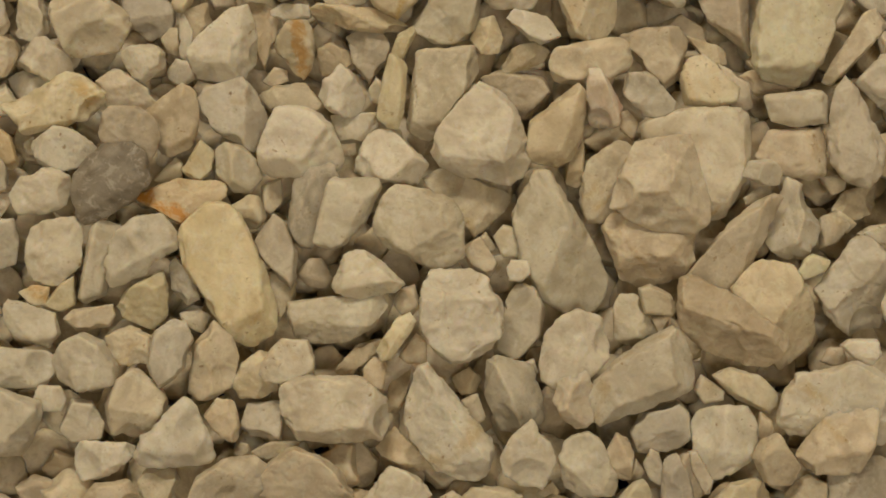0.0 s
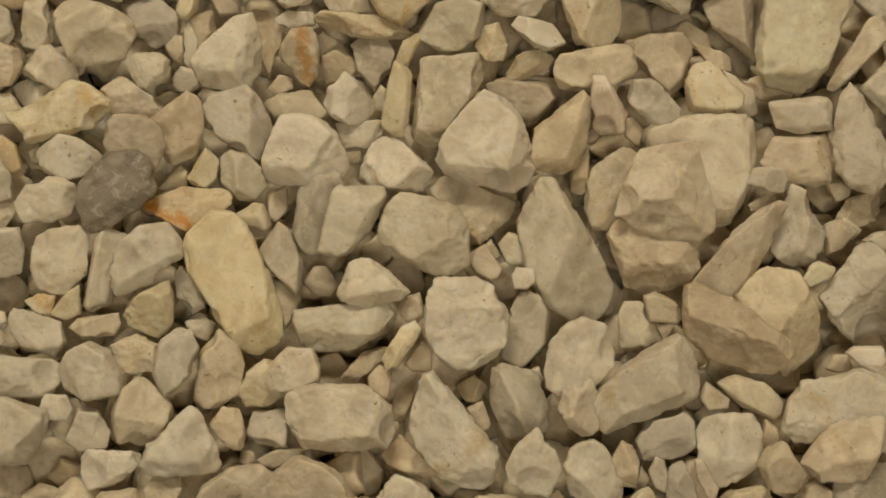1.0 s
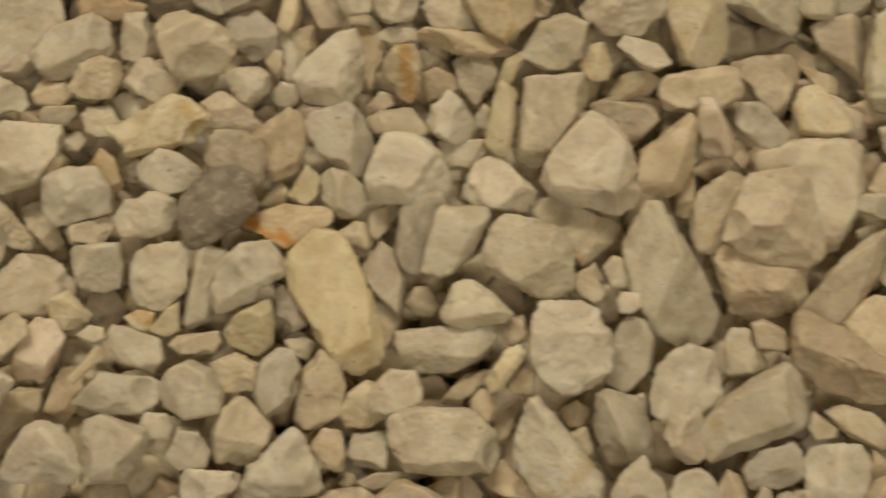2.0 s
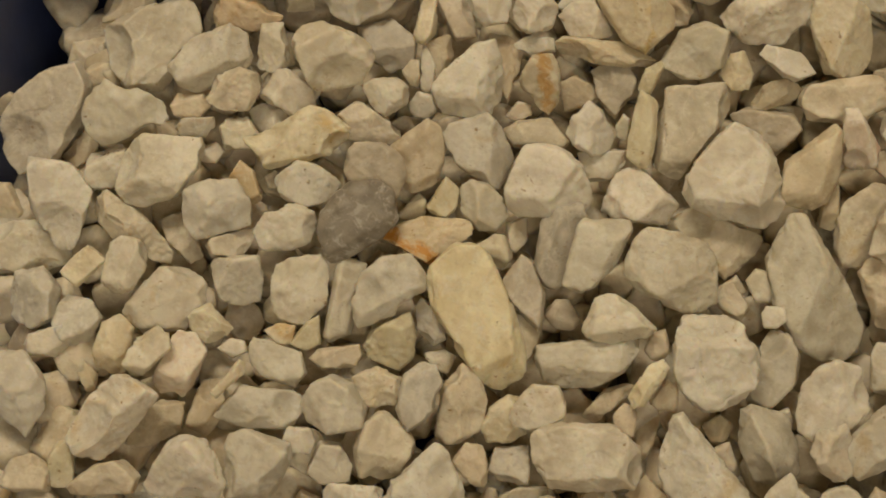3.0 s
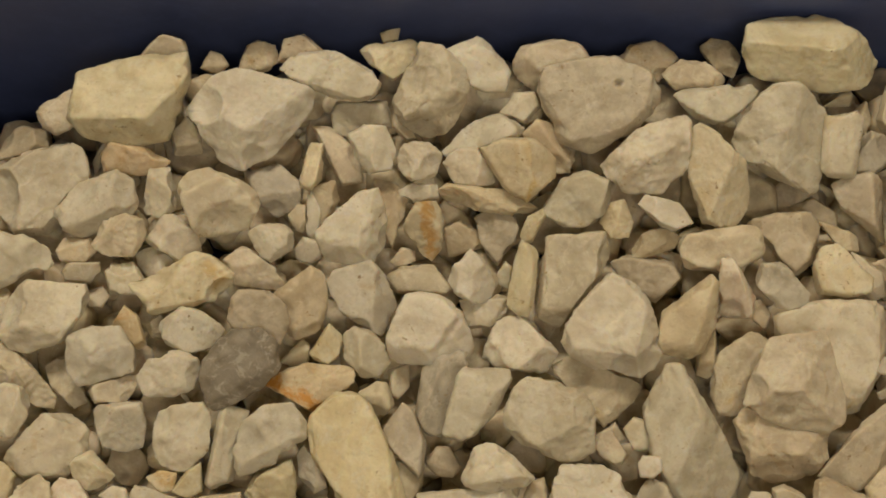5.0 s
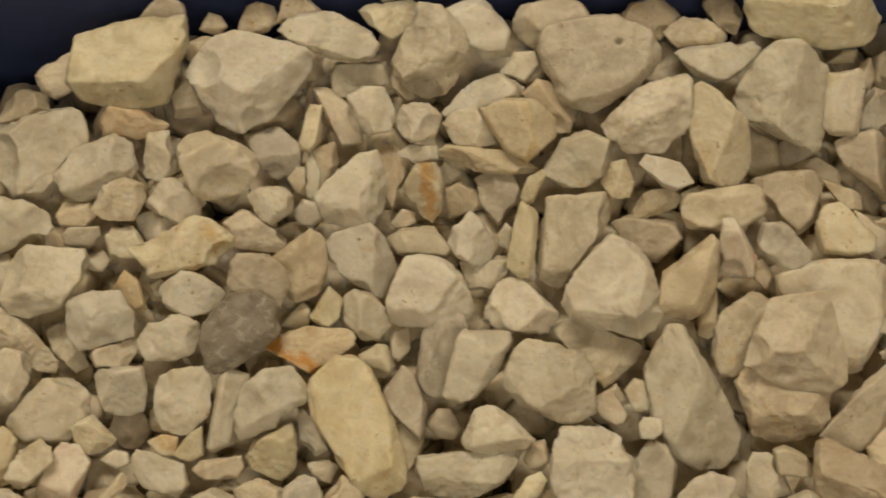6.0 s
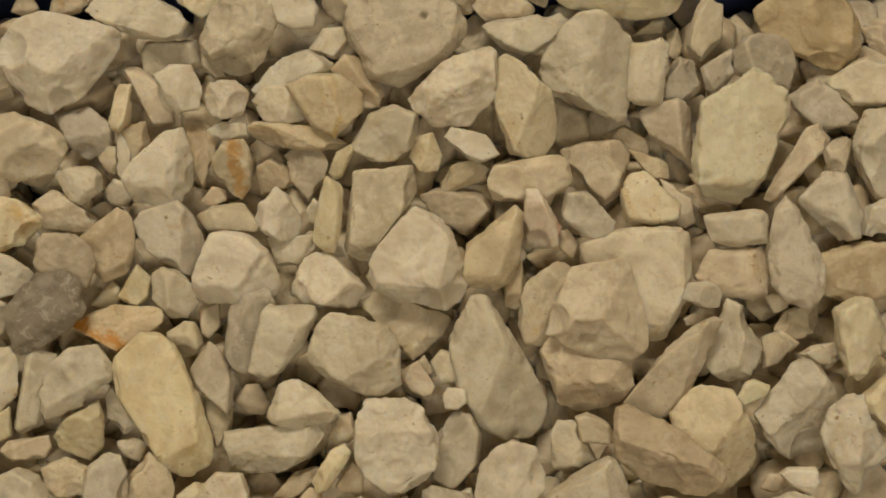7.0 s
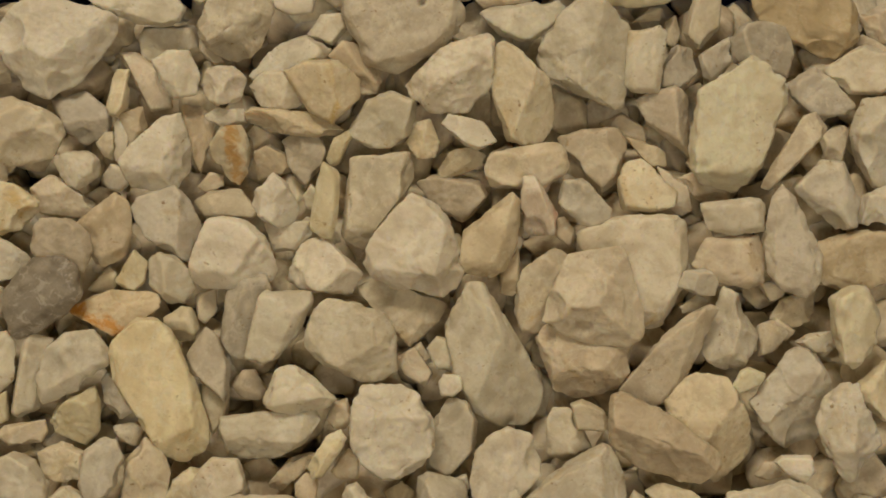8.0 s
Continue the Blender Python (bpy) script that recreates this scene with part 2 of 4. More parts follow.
# Unseen housings for the ceiling panel and for the added fill.
for spot in ((-0.45, 1.30, 2.45), (0.35, -1.15, 2.45)):
    lamp_box = tagged(new("unseen_ceiling_lamp"), "white rectangular lamp housing, unseen and added overhead", "ceiling lamp")
    lamp_box.location = spot
    part("housing", block(-0.65, 0.65, -0.3, 0.3, -0.06, 0.0, 0.008), METAL, lamp_box)

# ---- crate ----
IN_X0, IN_X1, IN_Y0, IN_Y1, RIM, WALL = -0.316, 0.268, -0.205, 0.196, 0.029, 0.004
crate = tagged(new("crate"), "dark navy blue plastic crate filled with crushed marble", "crate")
crate.location = (0, 0, FLOOR_Z)
DEEP = RIM - FLOOR_Z


def crate_wall(x0, y0, x1, y1):
    """One side: a slightly splayed panel along a line, with thickness."""
    bm = bmesh.new()
    along = Vector((x1 - x0, y1 - y0, 0)).normalized()
    out = Vector((along.y, -along.x, 0))
    a, b = Vector((x0, y0, 0)), Vector((x1, y1, 0))
    rows = []
    for z, lean in ((0.004, -0.006), (DEEP * 0.5, -0.002), (DEEP - 0.005, 0.0)):
        rows.append([bm.verts.new(p + out * (lean + k) + Vector((0, 0, z))) for p, k in ((a, 0), (b, 0), (b, WALL), (a, WALL))])
    for low, high in zip(rows, rows[1:]):
        for n in range(4):
            bm.faces.new((low[n], low[(n + 1) % 4], high[(n + 1) % 4], high[n]))
    bm.faces.new(rows[0][::-1])
    bm.faces.new(rows[-1])
    return bm


for line in ((IN_X1, IN_Y1, IN_X0, IN_Y1), (IN_X0, IN_Y0, IN_X1, IN_Y0), (IN_X1, IN_Y0, IN_X1, IN_Y1), (IN_X0, IN_Y1, IN_X0, IN_Y0)):
    part("wall", crate_wall(*line), NAVY, crate)
part("base", block(IN_X0, IN_X1, IN_Y0, IN_Y1, 0.0, 0.005), NAVY, crate)
for x0, x1, y0, y1 in (
    (IN_X0 - 0.022, IN_X1 + 0.022, IN_Y1, IN_Y1 + 0.022),
    (IN_X0 - 0.022, IN_X1 + 0.022, IN_Y0 - 0.022, IN_Y0),
    (IN_X1, IN_X1 + 0.022, IN_Y0 + 0.0005, IN_Y1 - 0.0005),
    (IN_X0 - 0.022, IN_X0, IN_Y0 + 0.0005, IN_Y1 - 0.0005),
):
    part("rim", block(x0, x1, y0, y1, DEEP - 0.005, DEEP, 0.0015), NAVY, crate)
for n in range(7):
    x = IN_X0 + 0.06 + n * 0.075
    part("rib", block(x, x + 0.006, IN_Y1 + WALL, IN_Y1 + 0.018, 0.02, DEEP - 0.0055), NAVY, crate)
    part("rib", block(x, x + 0.006, IN_Y0 - 0.018, IN_Y0 - WALL, 0.02, DEEP - 0.0055), NAVY, crate)

# ---- crushed stones ----
LIE = Matrix.Rotation(radians(18.0), 3, "X")
dice = random.Random(11)


def plan_of(flats):
    """The outline that is left of a large square after each flat (bearing in degrees, reach in mm) has cut it."""
    ring = [Vector((x, y)) for x, y in ((-99, -99), (99, -99), (99, 99), (-99, 99))]
    for bearing, reach in flats:
        n = Vector((math.cos(radians(bearing)), math.sin(radians(bearing))))
        cut = []
        for a, b in zip(ring, ring[1:] + ring[:1]):
            da, db = a.dot(n) - reach, b.dot(n) - reach
            if da <= 0:
                cut.append(a)
            if (da < 0) != (db < 0) and abs(da - db) > 1e-6:
                cut.append(a + (b - a) * (da / (da - db)))
        ring = cut
    kept = [p for n, p in enumerate(ring) if (p - ring[n - 1]).length > 0.4]
    return kept


@functools.lru_cache(None)
def ball(level):
    """Even directions all round, and the triangles between them."""
    bm = bmesh.new()
    bmesh.ops.create_icosphere(bm, subdivisions=level, radius=1.0)
    around = np.array([v.co[:] for v in bm.verts])
    faces = np.array([[v.index for v in f.verts] for f in bm.faces])
    bm.free()
    return around, faces


def hull_planes(points):
    """The upward faces of the hull round some points, as (normal, distance)."""
    own = bmesh.new()
    for p in points:
        own.verts.new(p)
    bmesh.ops.convex_hull(own, input=own.verts)
    bmesh.ops.dissolve_limit(own, angle_limit=radians(9.0), verts=own.verts, edges=own.edges)
    own.normal_update()
    middle = sum(points, Vector()) / len(points)
    planes = []
    for face in own.faces:
        n, at = face.normal.copy(), face.calc_center_median()
        if n.dot(at - middle) < 0:
            n = -n
        if n.z > 0.12:
            planes.append((n, n.dot(at)))
    own.free()
    return planes


def slope_normal(bearing, slope):
    b, s = radians(bearing), radians(slope)
    return Vector((math.sin(s) * math.cos(b), math.sin(s) * math.sin(b), math.cos(s)))


def struck_stone(ring, thick, level, top=(), faces=(), bites=(), pit=None):
    """A piece with that outline, split along flat faces and scarred by shell-shaped bites. All in mm.
    faces: (bearing, slope, how far from the middle it begins) of each upper break; bites: (bearing, slope, distance, radius) of each scooped scar, None for a stone without any."""
    size = math.sqrt(abs(sum(a.x * b.y - a.y * b.x for a, b in zip(ring, ring[1:] + ring[:1]))) / 2)
    high = size * thick * min(1.0, math.sqrt(24.0 / size))
    lean = Vector((dice.uniform(-1, 1), dice.uniform(-1, 1)))
    shelf = 0.30
    if top:
        heights = [rise for _, _, rise in top]
        shelf = 0.58 if max(heights) - min(heights) < 0.26 else 0.26
        lean *= 0.3
    planes, brim = [], []
    for a, b in zip(ring, ring[1:] + ring[:1]):
        out = Vector(((b - a).y, -(b - a).x)).normalized()
        reach = max(a.dot(out), 0.6)
        edge = high * min(0.7, max(0.05, shelf + 0.20 * a.dot(lean) / size + dice.uniform(-0.06, 0.06)))
        brim.append(Vector((a.x, a.y, edge)))
        for tilt in (dice.uniform(4, 24), -dice.uniform(8, 32)):
            t = radians(tilt)
            planes.append((Vector((out.x * math.cos(t), out.y * math.cos(t), math.sin(t))), reach * math.cos(t) + edge * math.sin(t)))
    if faces:
        for bearing, slope, begins in faces:
            far = max(p.dot(Vector((math.cos(radians(bearing)), math.sin(radians(bearing))))) for p in ring)
            slope = min(slope, math.degrees(math.atan2(1.1 * high, max(far - begins, 0.5))))
            way = slope_normal(bearing, slope)
            planes.append((way, begins * math.sin(radians(slope)) + high * 0.85 * way.z))
    elif top:
        planes += hull_planes(brim + [Vector((x, y, rise * high)) for x, y, rise in top])
    else:
        crown = high * dice.uniform(0.72, 0.92)
        spin = dice.uniform(0, 360)
        tilt = dice.uniform(3, 27)
        far = max(p.dot(Vector((math.cos(radians(spin)), math.sin(radians(spin))))) for p in ring)
        way = slope_normal(spin, min(tilt, math.degrees(math.atan2(0.9 * high, far))))
        planes.append((way, crown * way.z))
        for n in range(dice.choice((1, 2, 2, 3))):
            bearing, slope = spin + 70 + n * 110 + dice.uniform(-40, 40), dice.uniform(24, 52)
            way = slope_normal(bearing, slope)
            far = max(p.x * way.x + p.y * way.y for p in ring)
            planes.append((way, max((far + crown * way.z) * dice.uniform(0.62, 0.86), far - 0.25 * high * way.z)))
    whole = bites is None
    bites = bites or ()
    if not bites and size > 13 and not whole:
        for _ in range(dice.choice((0, 1, 1, 2))):
            bearing, slope = dice.uniform(0, 360), dice.uniform(25, 80)
            way = slope_normal(bearing, slope)
            deep = min(d / max(n.dot(way), 0.05) for n, d in planes)
            round_ = size * dice.uniform(0.35, 0.8)
            bites = tuple(bites) + ((bearing, slope, deep + round_ * dice.uniform(0.80, 0.92), round_),)
    if size > 10 and not whole:
        for _ in range(dice.choice((0, 1, 2, 2))):
            bearing, slope = dice.uniform(0, 360), dice.uniform(58, 88)
            way = slope_normal(bearing, slope)
            deep = min(d / max(n.dot(way), 0.05) for n, d in planes)
            notch = size * dice.uniform(0.12, 0.34)
            bites = tuple(bites) + ((bearing, slope, deep + notch * dice.uniform(0.66, 0.86), notch),)
    planes.append((Vector((0, 0, -1)), high * 0.7))
    around, triangles = ball(level)
    mid = sum(ring, Vector((0, 0))) / len(ring)
    spread = np.array([(p - mid)[:] for p in ring])
    values, axes = np.linalg.eigh(spread.T @ spread)
    ratio = min(2.4, math.sqrt(max(values[1], 1e-6) / max(values[0], 1e-6)))
    way = around.copy()
    along = around[:, :2] @ axes[:, 1]
    way[:, :2] += np.outer(along * (ratio - 1.0), axes[:, 1])
    way[:, 2] *= 0.85
    way /= np.linalg.norm(way, axis=1)[:, None]
    normals = np.array([n[:] for n, _ in planes])
    reaches = np.array([max(d, 0.08 * size) for _, d in planes])
    facing = way @ normals.T
    hits = np.where(facing > 1e-3, reaches / np.maximum(facing, 1e-3), 1e3)
    scoops, ways = [], [normals]
    for bearing, slope, far, radius in bites:
        centre = np.array(slope_normal(bearing, slope)) * far
        if far <= radius * 1.02:
            continue
        dot = way @ centre
        inside = dot * dot - (far * far - radius * radius)
        ways.append(centre[None, :] / far)
        scoops.append(np.where((inside > 0) & (dot > 0), dot - np.sqrt(np.maximum(inside, 0)), 1e3))
    if scoops:
        hits = np.concatenate((hits, np.array(scoops).T), axis=1)
    body = way * hits.min(axis=1)[:, None]
    flakes = []
    for _ in range(int(4 + size / 6)):
        turn = np.array((dice.gauss(0, 1), dice.gauss(0, 1), dice.gauss(0.35, 0.6)))
        turn /= np.linalg.norm(turn)
        cut = (body @ turn).max() - size * dice.uniform(0.004, 0.028)
        front = way @ turn
        ways.append(turn[None, :])
        flakes.append(np.where(front > 1e-3, cut / np.maximum(front, 1e-3), 1e3))
    hits = np.concatenate((hits, np.array(flakes).T), axis=1)
    share = np.exp(-np.minimum((hits - hits.min(axis=1)[:, None]) / (0.02 * size), 40.0))
    upright = share @ np.concatenate(ways)
    upright /= np.linalg.norm(upright, axis=1)[:, None]
    hits.sort(axis=1)
    least, second = hits[:, 0], hits[:, 1]
    soft = min(0.32, 0.009 * size)
    out = least - soft * np.log(np.exp(-np.minimum(hits[:, :5] - least[:, None], 40 * soft) / soft).sum(axis=1))
    rim = np.exp(-(second - least) / (0.045 * size))
    co = way * out[:, None]
    seed = Vector((dice.uniform(-50, 50), dice.uniform(-50, 50), dice.uniform(-50, 50)))
    broad, knap, fine = 2.6 / size, 6.5 / size, 0.55
    rugged = 0.25 if whole else dice.choice((0.3, 0.5, 0.8, 1.2))
    flaky = 0.0 if whole else dice.choice((0.0, 0.0, 0.010, 0.016)) * size
    lift = np.empty(len(co))
    for n, p in enumerate(co.tolist()):
        v = Vector(p)
        nick = noise.noise(v * knap + seed)
        ledge = noise.noise(v * (2.1 / size) - seed * 2) * 4.0
        lift[n] = (
            0.013 * size * noise.noise(v * broad + seed)
            - rugged * 0.017 * size * abs(noise.noise(v * (knap * 0.6) - seed))
            + rugged * 0.010 * size * noise.noise(v * (knap * 1.7) + seed)
            - rim[n] * 0.075 * size * max(0.0, nick - 0.02)
            - flaky * min(1.0, max(0.0, ledge * 6.0 % 6.0 if 0 < ledge < 1 else float(ledge >= 1)))
            + 0.20 * noise.noise(v * fine + seed)
        )
    co = (co + upright * lift[:, None]) * 1.065
    if pit:
        near = np.hypot(co[:, 0] - pit[0], co[:, 1] - pit[1]) / pit[2]
        co[:, 2] -= np.where((near < 1) & (co[:, 2] > 0), pit[2] * 2.2 * (1 - near * near), 0)
    return co * 0.001, triangles


def stone(tone, x, y, z, *flats, top=(), faces=(), bites=()):
    """One stone that lies with its middle at x, y, z (mm); flats are its broken sides, top the corners of its upper faces, or faces its upper breaks."""
    dice.seed(round(x * 10) * 7919 + round(y * 10))
    ring = plan_of(flats)
    span = max((a - b).length for a in ring for b in ring)
    narrow = min(r + dict(flats).get((a + 180) % 360, r) for a, r in flats)
    pit = (9.0, 9.0, 1.9) if tone == "h" else None
    level = 6 if span > 40 else 5 if span > 17 else 4
    co, triangles = struck_stone(ring, dice.uniform(0.36, 0.50), level, top, faces, bites, pit)
    data = bpy.data.meshes.new("stone")
    data.from_pydata(co.tolist(), [], triangles.tolist())
    data.shade_smooth()
    data.materials.append(STONES[tone][0])
    ob = new("stone", data)
    ob.matrix_world = Matrix.Translation((x / 1000, y / 1000, z / 1000)) @ LIE.to_4x4()
    form = "large" if span > 42 else "small" if span < 20 else "medium"
    shape = "long" if span > 2.1 * narrow else "angular"
    words = f"{form} {shape} piece of {STONES[tone][1]}"
    if len(words.split()) < 10:
        words += " in the heap"
    return tagged(ob, words, "stone", "crushed stones in the crate")


stone("c", -194.3, 95.7, -12.0, (199, 6.3), (279, 8.6), (321, 6.5), (355, 6.3), (42, 7.2), (82, 8.7), (162, 6.2))
stone("c", -174.3, 93.6, -12.3, (201, 12.6), (254, 9.9), (302, 9.2), (342, 12.5), (58, 11.2), (90, 10.5), (135, 12.3))
stone("w", -183.8, 79.9, -12.1, (209, 6.3), (225, 6.2), (288, 6.4), (9, 9.1), (72, 6.5), (107, 7.4))
stone("y", -169.1, 68.5, -4.2, (202, 21.5), (240, 19.3), (282, 10.7), (315, 14.7), (347, 21), (54, 17.5), (81, 14.5), (118, 9.9), top=((-14.9, -3.5, 0.9), (5.0, 8.9, 0.9), (18.6, 4.0, 0.9), (9.9, -6.0, 0.9), (-12.4, -10.9, 0.9)))
stone("w", -163.2, 47.4, -3.7, (200, 13.1), (243, 10.8), (277, 9.3), (301, 10.3), (331, 12.6), (56, 8.8), (80, 8.9), (129, 11.2))
stone("t", -179.9, 52.1, -11.9, (195, 3.7), (280, 4.2), (333, 3.2), (45, 3.6), (130, 3.4))
stone("c", -195.1, 77.7, -19.0, (279, 5.4), (323, 4.8), (45, 3.3), (76, 4.8), (180, 5.4))
stone("w", -132.0, 88.0, -4.3, (209, 6.9), (246, 7.3), (304, 7.7), (356, 9.8), (48, 9.9), (93, 8.2), (126, 9.2))
stone("c", -121.8, 102.2, -12.1, (204, 3.3), (248, 4.6), (351, 4.3), (6, 4), (98, 5.8), (140, 4))
stone("w", -113.6, 103.4, -11.8, (211, 7.4), (329, 5.7), (352, 3.7), (27, 4.8), (149, 7.4), (180, 4.1))
stone("x", -95.4, 92.7, 6.0, (187, 16.5), (209, 16.9), (259, 16.4), (278, 16.5), (317, 16.7), (357, 16.2), (21, 16.1), (103, 13.8), (132, 9.4), faces=((140, 14, 0), (345, 46, 7), (250, 42, 9),), bites=((30, 45, 36, 22),))
stone("c", -79.9, 104.5, -12.7, (192, 4.8), (207, 6.5), (342, 5.6), (40, 10.8), (83, 14.7))
stone("w", -116.4, 87.3, -11.8, (209, 5.7), (261, 5.5), (309, 6.2), (18, 5.1), (79, 5.3), (149, 5.2))
stone("c", -139.0, 78.4, -11.6, (204, 11.8), (263, 8.4), (264, 8.4), (340, 14.3), (55, 5.9), (68, 6.9), (130, 11.3))
stone("q", -134.7, 51.1, 4.9, (200, 11.8), (249, 8.8), (257, 9.1), (337, 13.8), (8, 13.2), (50, 12.2), (90, 11.6), (147, 13.2), top=((-9.4, 4.3, 0.8), (5.2, 9.1, 0.8), (10.1, -3.0, 0.8), (-2.1, -6.0, 0.8)))
stone("t", -117.4, 60.4, -3.5, (217, 13.9), (281, 14.7), (310, 13.7), (342, 12.1), (9, 12.6), (59, 16.1), (128, 9.9), (173, 11.9), top=((-5.3, 3.7, 0.9), (5.8, 11.1, 0.9), (8.3, -6.2, 0.9), (-4.1, -12.3, 0.8)))
stone("g", -140.4, 29.1, 5.0, (190, 17.1), (230, 20.2), (290, 13.4), (310, 12.6), (329, 14.5), (13, 17.2), (53, 18.1), (91, 16.1), (139, 13.5), (171, 15.4), top=((-12.1, -3.0, 0.9), (0.0, 12.7, 0.9), (13.3, 7.8, 0.9), (8.4, -1.8, 0.9), (-10.9, -12.7, 0.9)), bites=None)
stone("w", -90.8, 63.7, -4.2, (205, 11.5), (238, 10.3), (250, 12.2), (336, 15), (28, 12.8), (42, 13.7), (109, 14.3), (144, 16.4), faces=((150, 9, 0), (355, 42, 6), (245, 36, 8),))
stone("t", -66.3, 74.3, -11.9, (214, 11.1), (266, 6.5), (315, 12.6), (40, 8.9), (92, 6.9), (124, 9.4))
stone("k", -64.9, 93.9, -4.0, (189, 8.2), (221, 6.7), (236, 8.7), (329, 10.6), (357, 8.5), (22, 10.3), (93, 13.1), (147, 9.7))
stone("c", -74.2, 84.9, -12.0, (236, 4.7), (288, 3.6), (6, 5.5), (78, 4.2), (141, 3.2))
stone("y", -105.6, 42.3, -3.4, (210, 7.9), (252, 8.2), (307, 7.7), (352, 6.6), (47, 7.2), (147, 4))
stone("w", -88.0, 38.9, -4.0, (187, 9.5), (223, 8.8), (274, 10.8), (321, 10.8), (18, 8.5), (45, 7.8), (77, 9.4), (130, 11.9))
stone("y", -119.6, 40.1, -11.7, (250, 5.9), (294, 6), (354, 6.2), (51, 6.8), (138, 2.2))
stone("c", -46.2, 96.2, -18.9, (189, 9.1), (286, 5.8), (31, 6.9), (60, 5.8), (118, 8.6))
stone("q", -33.1, 95.4, -12.4, (198, 7), (225, 8.2), (320, 8.9), (344, 8.4), (22, 10.6), (77, 11.5), (131, 12.2))
stone("x", -44.0, 70.9, 5.3, (217, 9.3), (243, 9.7), (288, 11.8), (342, 11.6), (27, 8.5), (55, 9.6), (134, 8.6), (144, 8.6), faces=((140, 12, 0), (340, 40, 4),))
stone("w", -28.8, 74.9, -3.9, (189, 3.4), (254, 5.2), (347, 2.8), (51, 4.4), (149, 3.2))
stone("y", -16.9, 97.3, -3.9, (208, 6.9), (288, 6.2), (334, 3), (30, 7.3), (116, 5.3), (160, 3.9))
stone("y", -21.3, 70.6, 5.4, (231, 13.1), (270, 15.9), (339, 8.1), (355, 5.9), (25, 9.9), (64, 13.8), (163, 5.9), (169, 5.2), (176, 5.8), top=((1.2, 13.0, 0.9), (3.7, 8.1, 0.9), (3.2, -9.1, 0.9), (-1.2, -12.8, 0.9), (-3.7, -6.6, 0.9)), bites=None)
stone("n", 0.5, 72.7, -4.0, (213, 20.3), (248, 21.8), (323, 7.9), (6, 16.1), (95, 19.7), (174, 14), (175, 14.2), faces=((130, 8, 0), (355, 50, 9), (265, 40, 12),), bites=((20, 60, 28, 14),))
stone("x", 16.2, 49.9, 9.0, (191, 22.3), (216, 22), (246, 20), (262, 19.6), (292, 25.3), (344, 24.4), (17, 18), (37, 18.1), (66, 19.3), (137, 15.7), (147, 17.4), faces=((130, 9, 0), (350, 42, 13), (255, 36, 12), (60, 40, 14),), bites=((318, 62, 36, 17), (200, 70, 40, 20),))
stone("c", 11.2, 25.9, -12.1, (220, 8.9), (229, 9.7), (314, 13.4), (28, 17.3), (66, 10.4), (121, 18.2))
stone("y", 19.6, 101.5, -3.8, (217, 7), (270, 8.4), (349, 7.7), (21, 6.5), (101, 7.5), (150, 5.7))
stone("x", 40.5, 101.4, 5.1, (226, 5.6), (252, 6.6), (292, 8.2), (32, 7.7), (78, 5.8), (146, 11.6))
stone("c", 36.7, 90.8, -3.8, (201, 11.3), (264, 7.3), (290, 4.9), (329, 8), (58, 8), (104, 5.7), (146, 7.3))
stone("t", 32.8, 76.6, -12.6, (211, 9.7), (248, 7.9), (315, 10.4), (27, 14.5), (85, 9.6), (112, 12.6))
stone("c", 48.8, 54.5, 6.1, (214, 17), (257, 17.1), (297, 15.9), (335, 12.3), (356, 11.8), (45, 18.9), (128, 8.2), (172, 11), faces=((155, 9, 0), (345, 44, 6), (260, 38, 11),), bites=None)
stone("c", 57.7, 41.4, -2.8, (251, 10.4), (309, 9.2), (2, 4), (147, 3.1), (180, 4.3))
stone("p", 70.0, 67.1, 5.4, (185, 8.1), (246, 12.8), (278, 12.8), (352, 8.4), (27, 5.6), (36, 6.2), (99, 13.4), (175, 7.7))
stone("c", 81.7, 58.7, -4.3, (231, 4.1), (342, 3.9), (39, 3.8), (113, 6.5), (174, 4.1))
stone("c", 65.1, 87.7, -3.9, (187, 17.8), (259, 12.1), (266, 10.9), (322, 14.4), (5, 18), (61, 15.8), (99, 9.4), (149, 16), top=((-14.4, 2.3, 0.9), (9.4, 7.2, 0.9), (14.4, 3.5, 0.9), (6.9, -6.5, 0.8), (-10.6, -6.5, 0.8)))
stone("c", 94.5, 94.3, -13.1, (203, 10), (225, 7.2), (304, 13.7), (348, 13), (37, 17.5), (92, 13.5), (106, 13.9))
stone("n", 89.6, 68.9, 5.4, (221, 8.1), (261, 9.2), (292, 10.9), (346, 11.9), (41, 7), (93, 10), (164, 11.5))
stone("y", 117.5, 79.4, -3.5, (189, 12.4), (264, 11.2), (284, 11.5), (349, 13), (46, 6.8), (103, 11.7), (161, 12.3))
stone("c", 118.5, 97.4, -11.8, (216, 3.3), (228, 3.3), (277, 7), (0, 8.9), (63, 4.3), (76, 4.4))
stone("c", 130.2, 79.3, -11.6, (195, 4.5), (243, 8.4), (297, 10.7), (7, 6.5), (51, 5.4), (63, 6.2))
stone("c", 139.4, 91.1, -12.0, (221, 2.2), (326, 4.1), (39, 2.4), (141, 3.9))
stone("c", 143.5, 80.8, -12.0, (221, 6.1), (264, 5.9), (342, 11.1), (70, 4.6), (112, 8.5))
stone("x", 152.2, 62.6, 5.1, (196, 11.8), (253, 8.1), (277, 8), (358, 13.5), (59, 11.6), (97, 7), top=((-9.5, 3.3, 0.9), (8.8, 5.7, 1), (10.0, -4.0, 1), (-2.2, -5.3, 0.9)), bites=None)
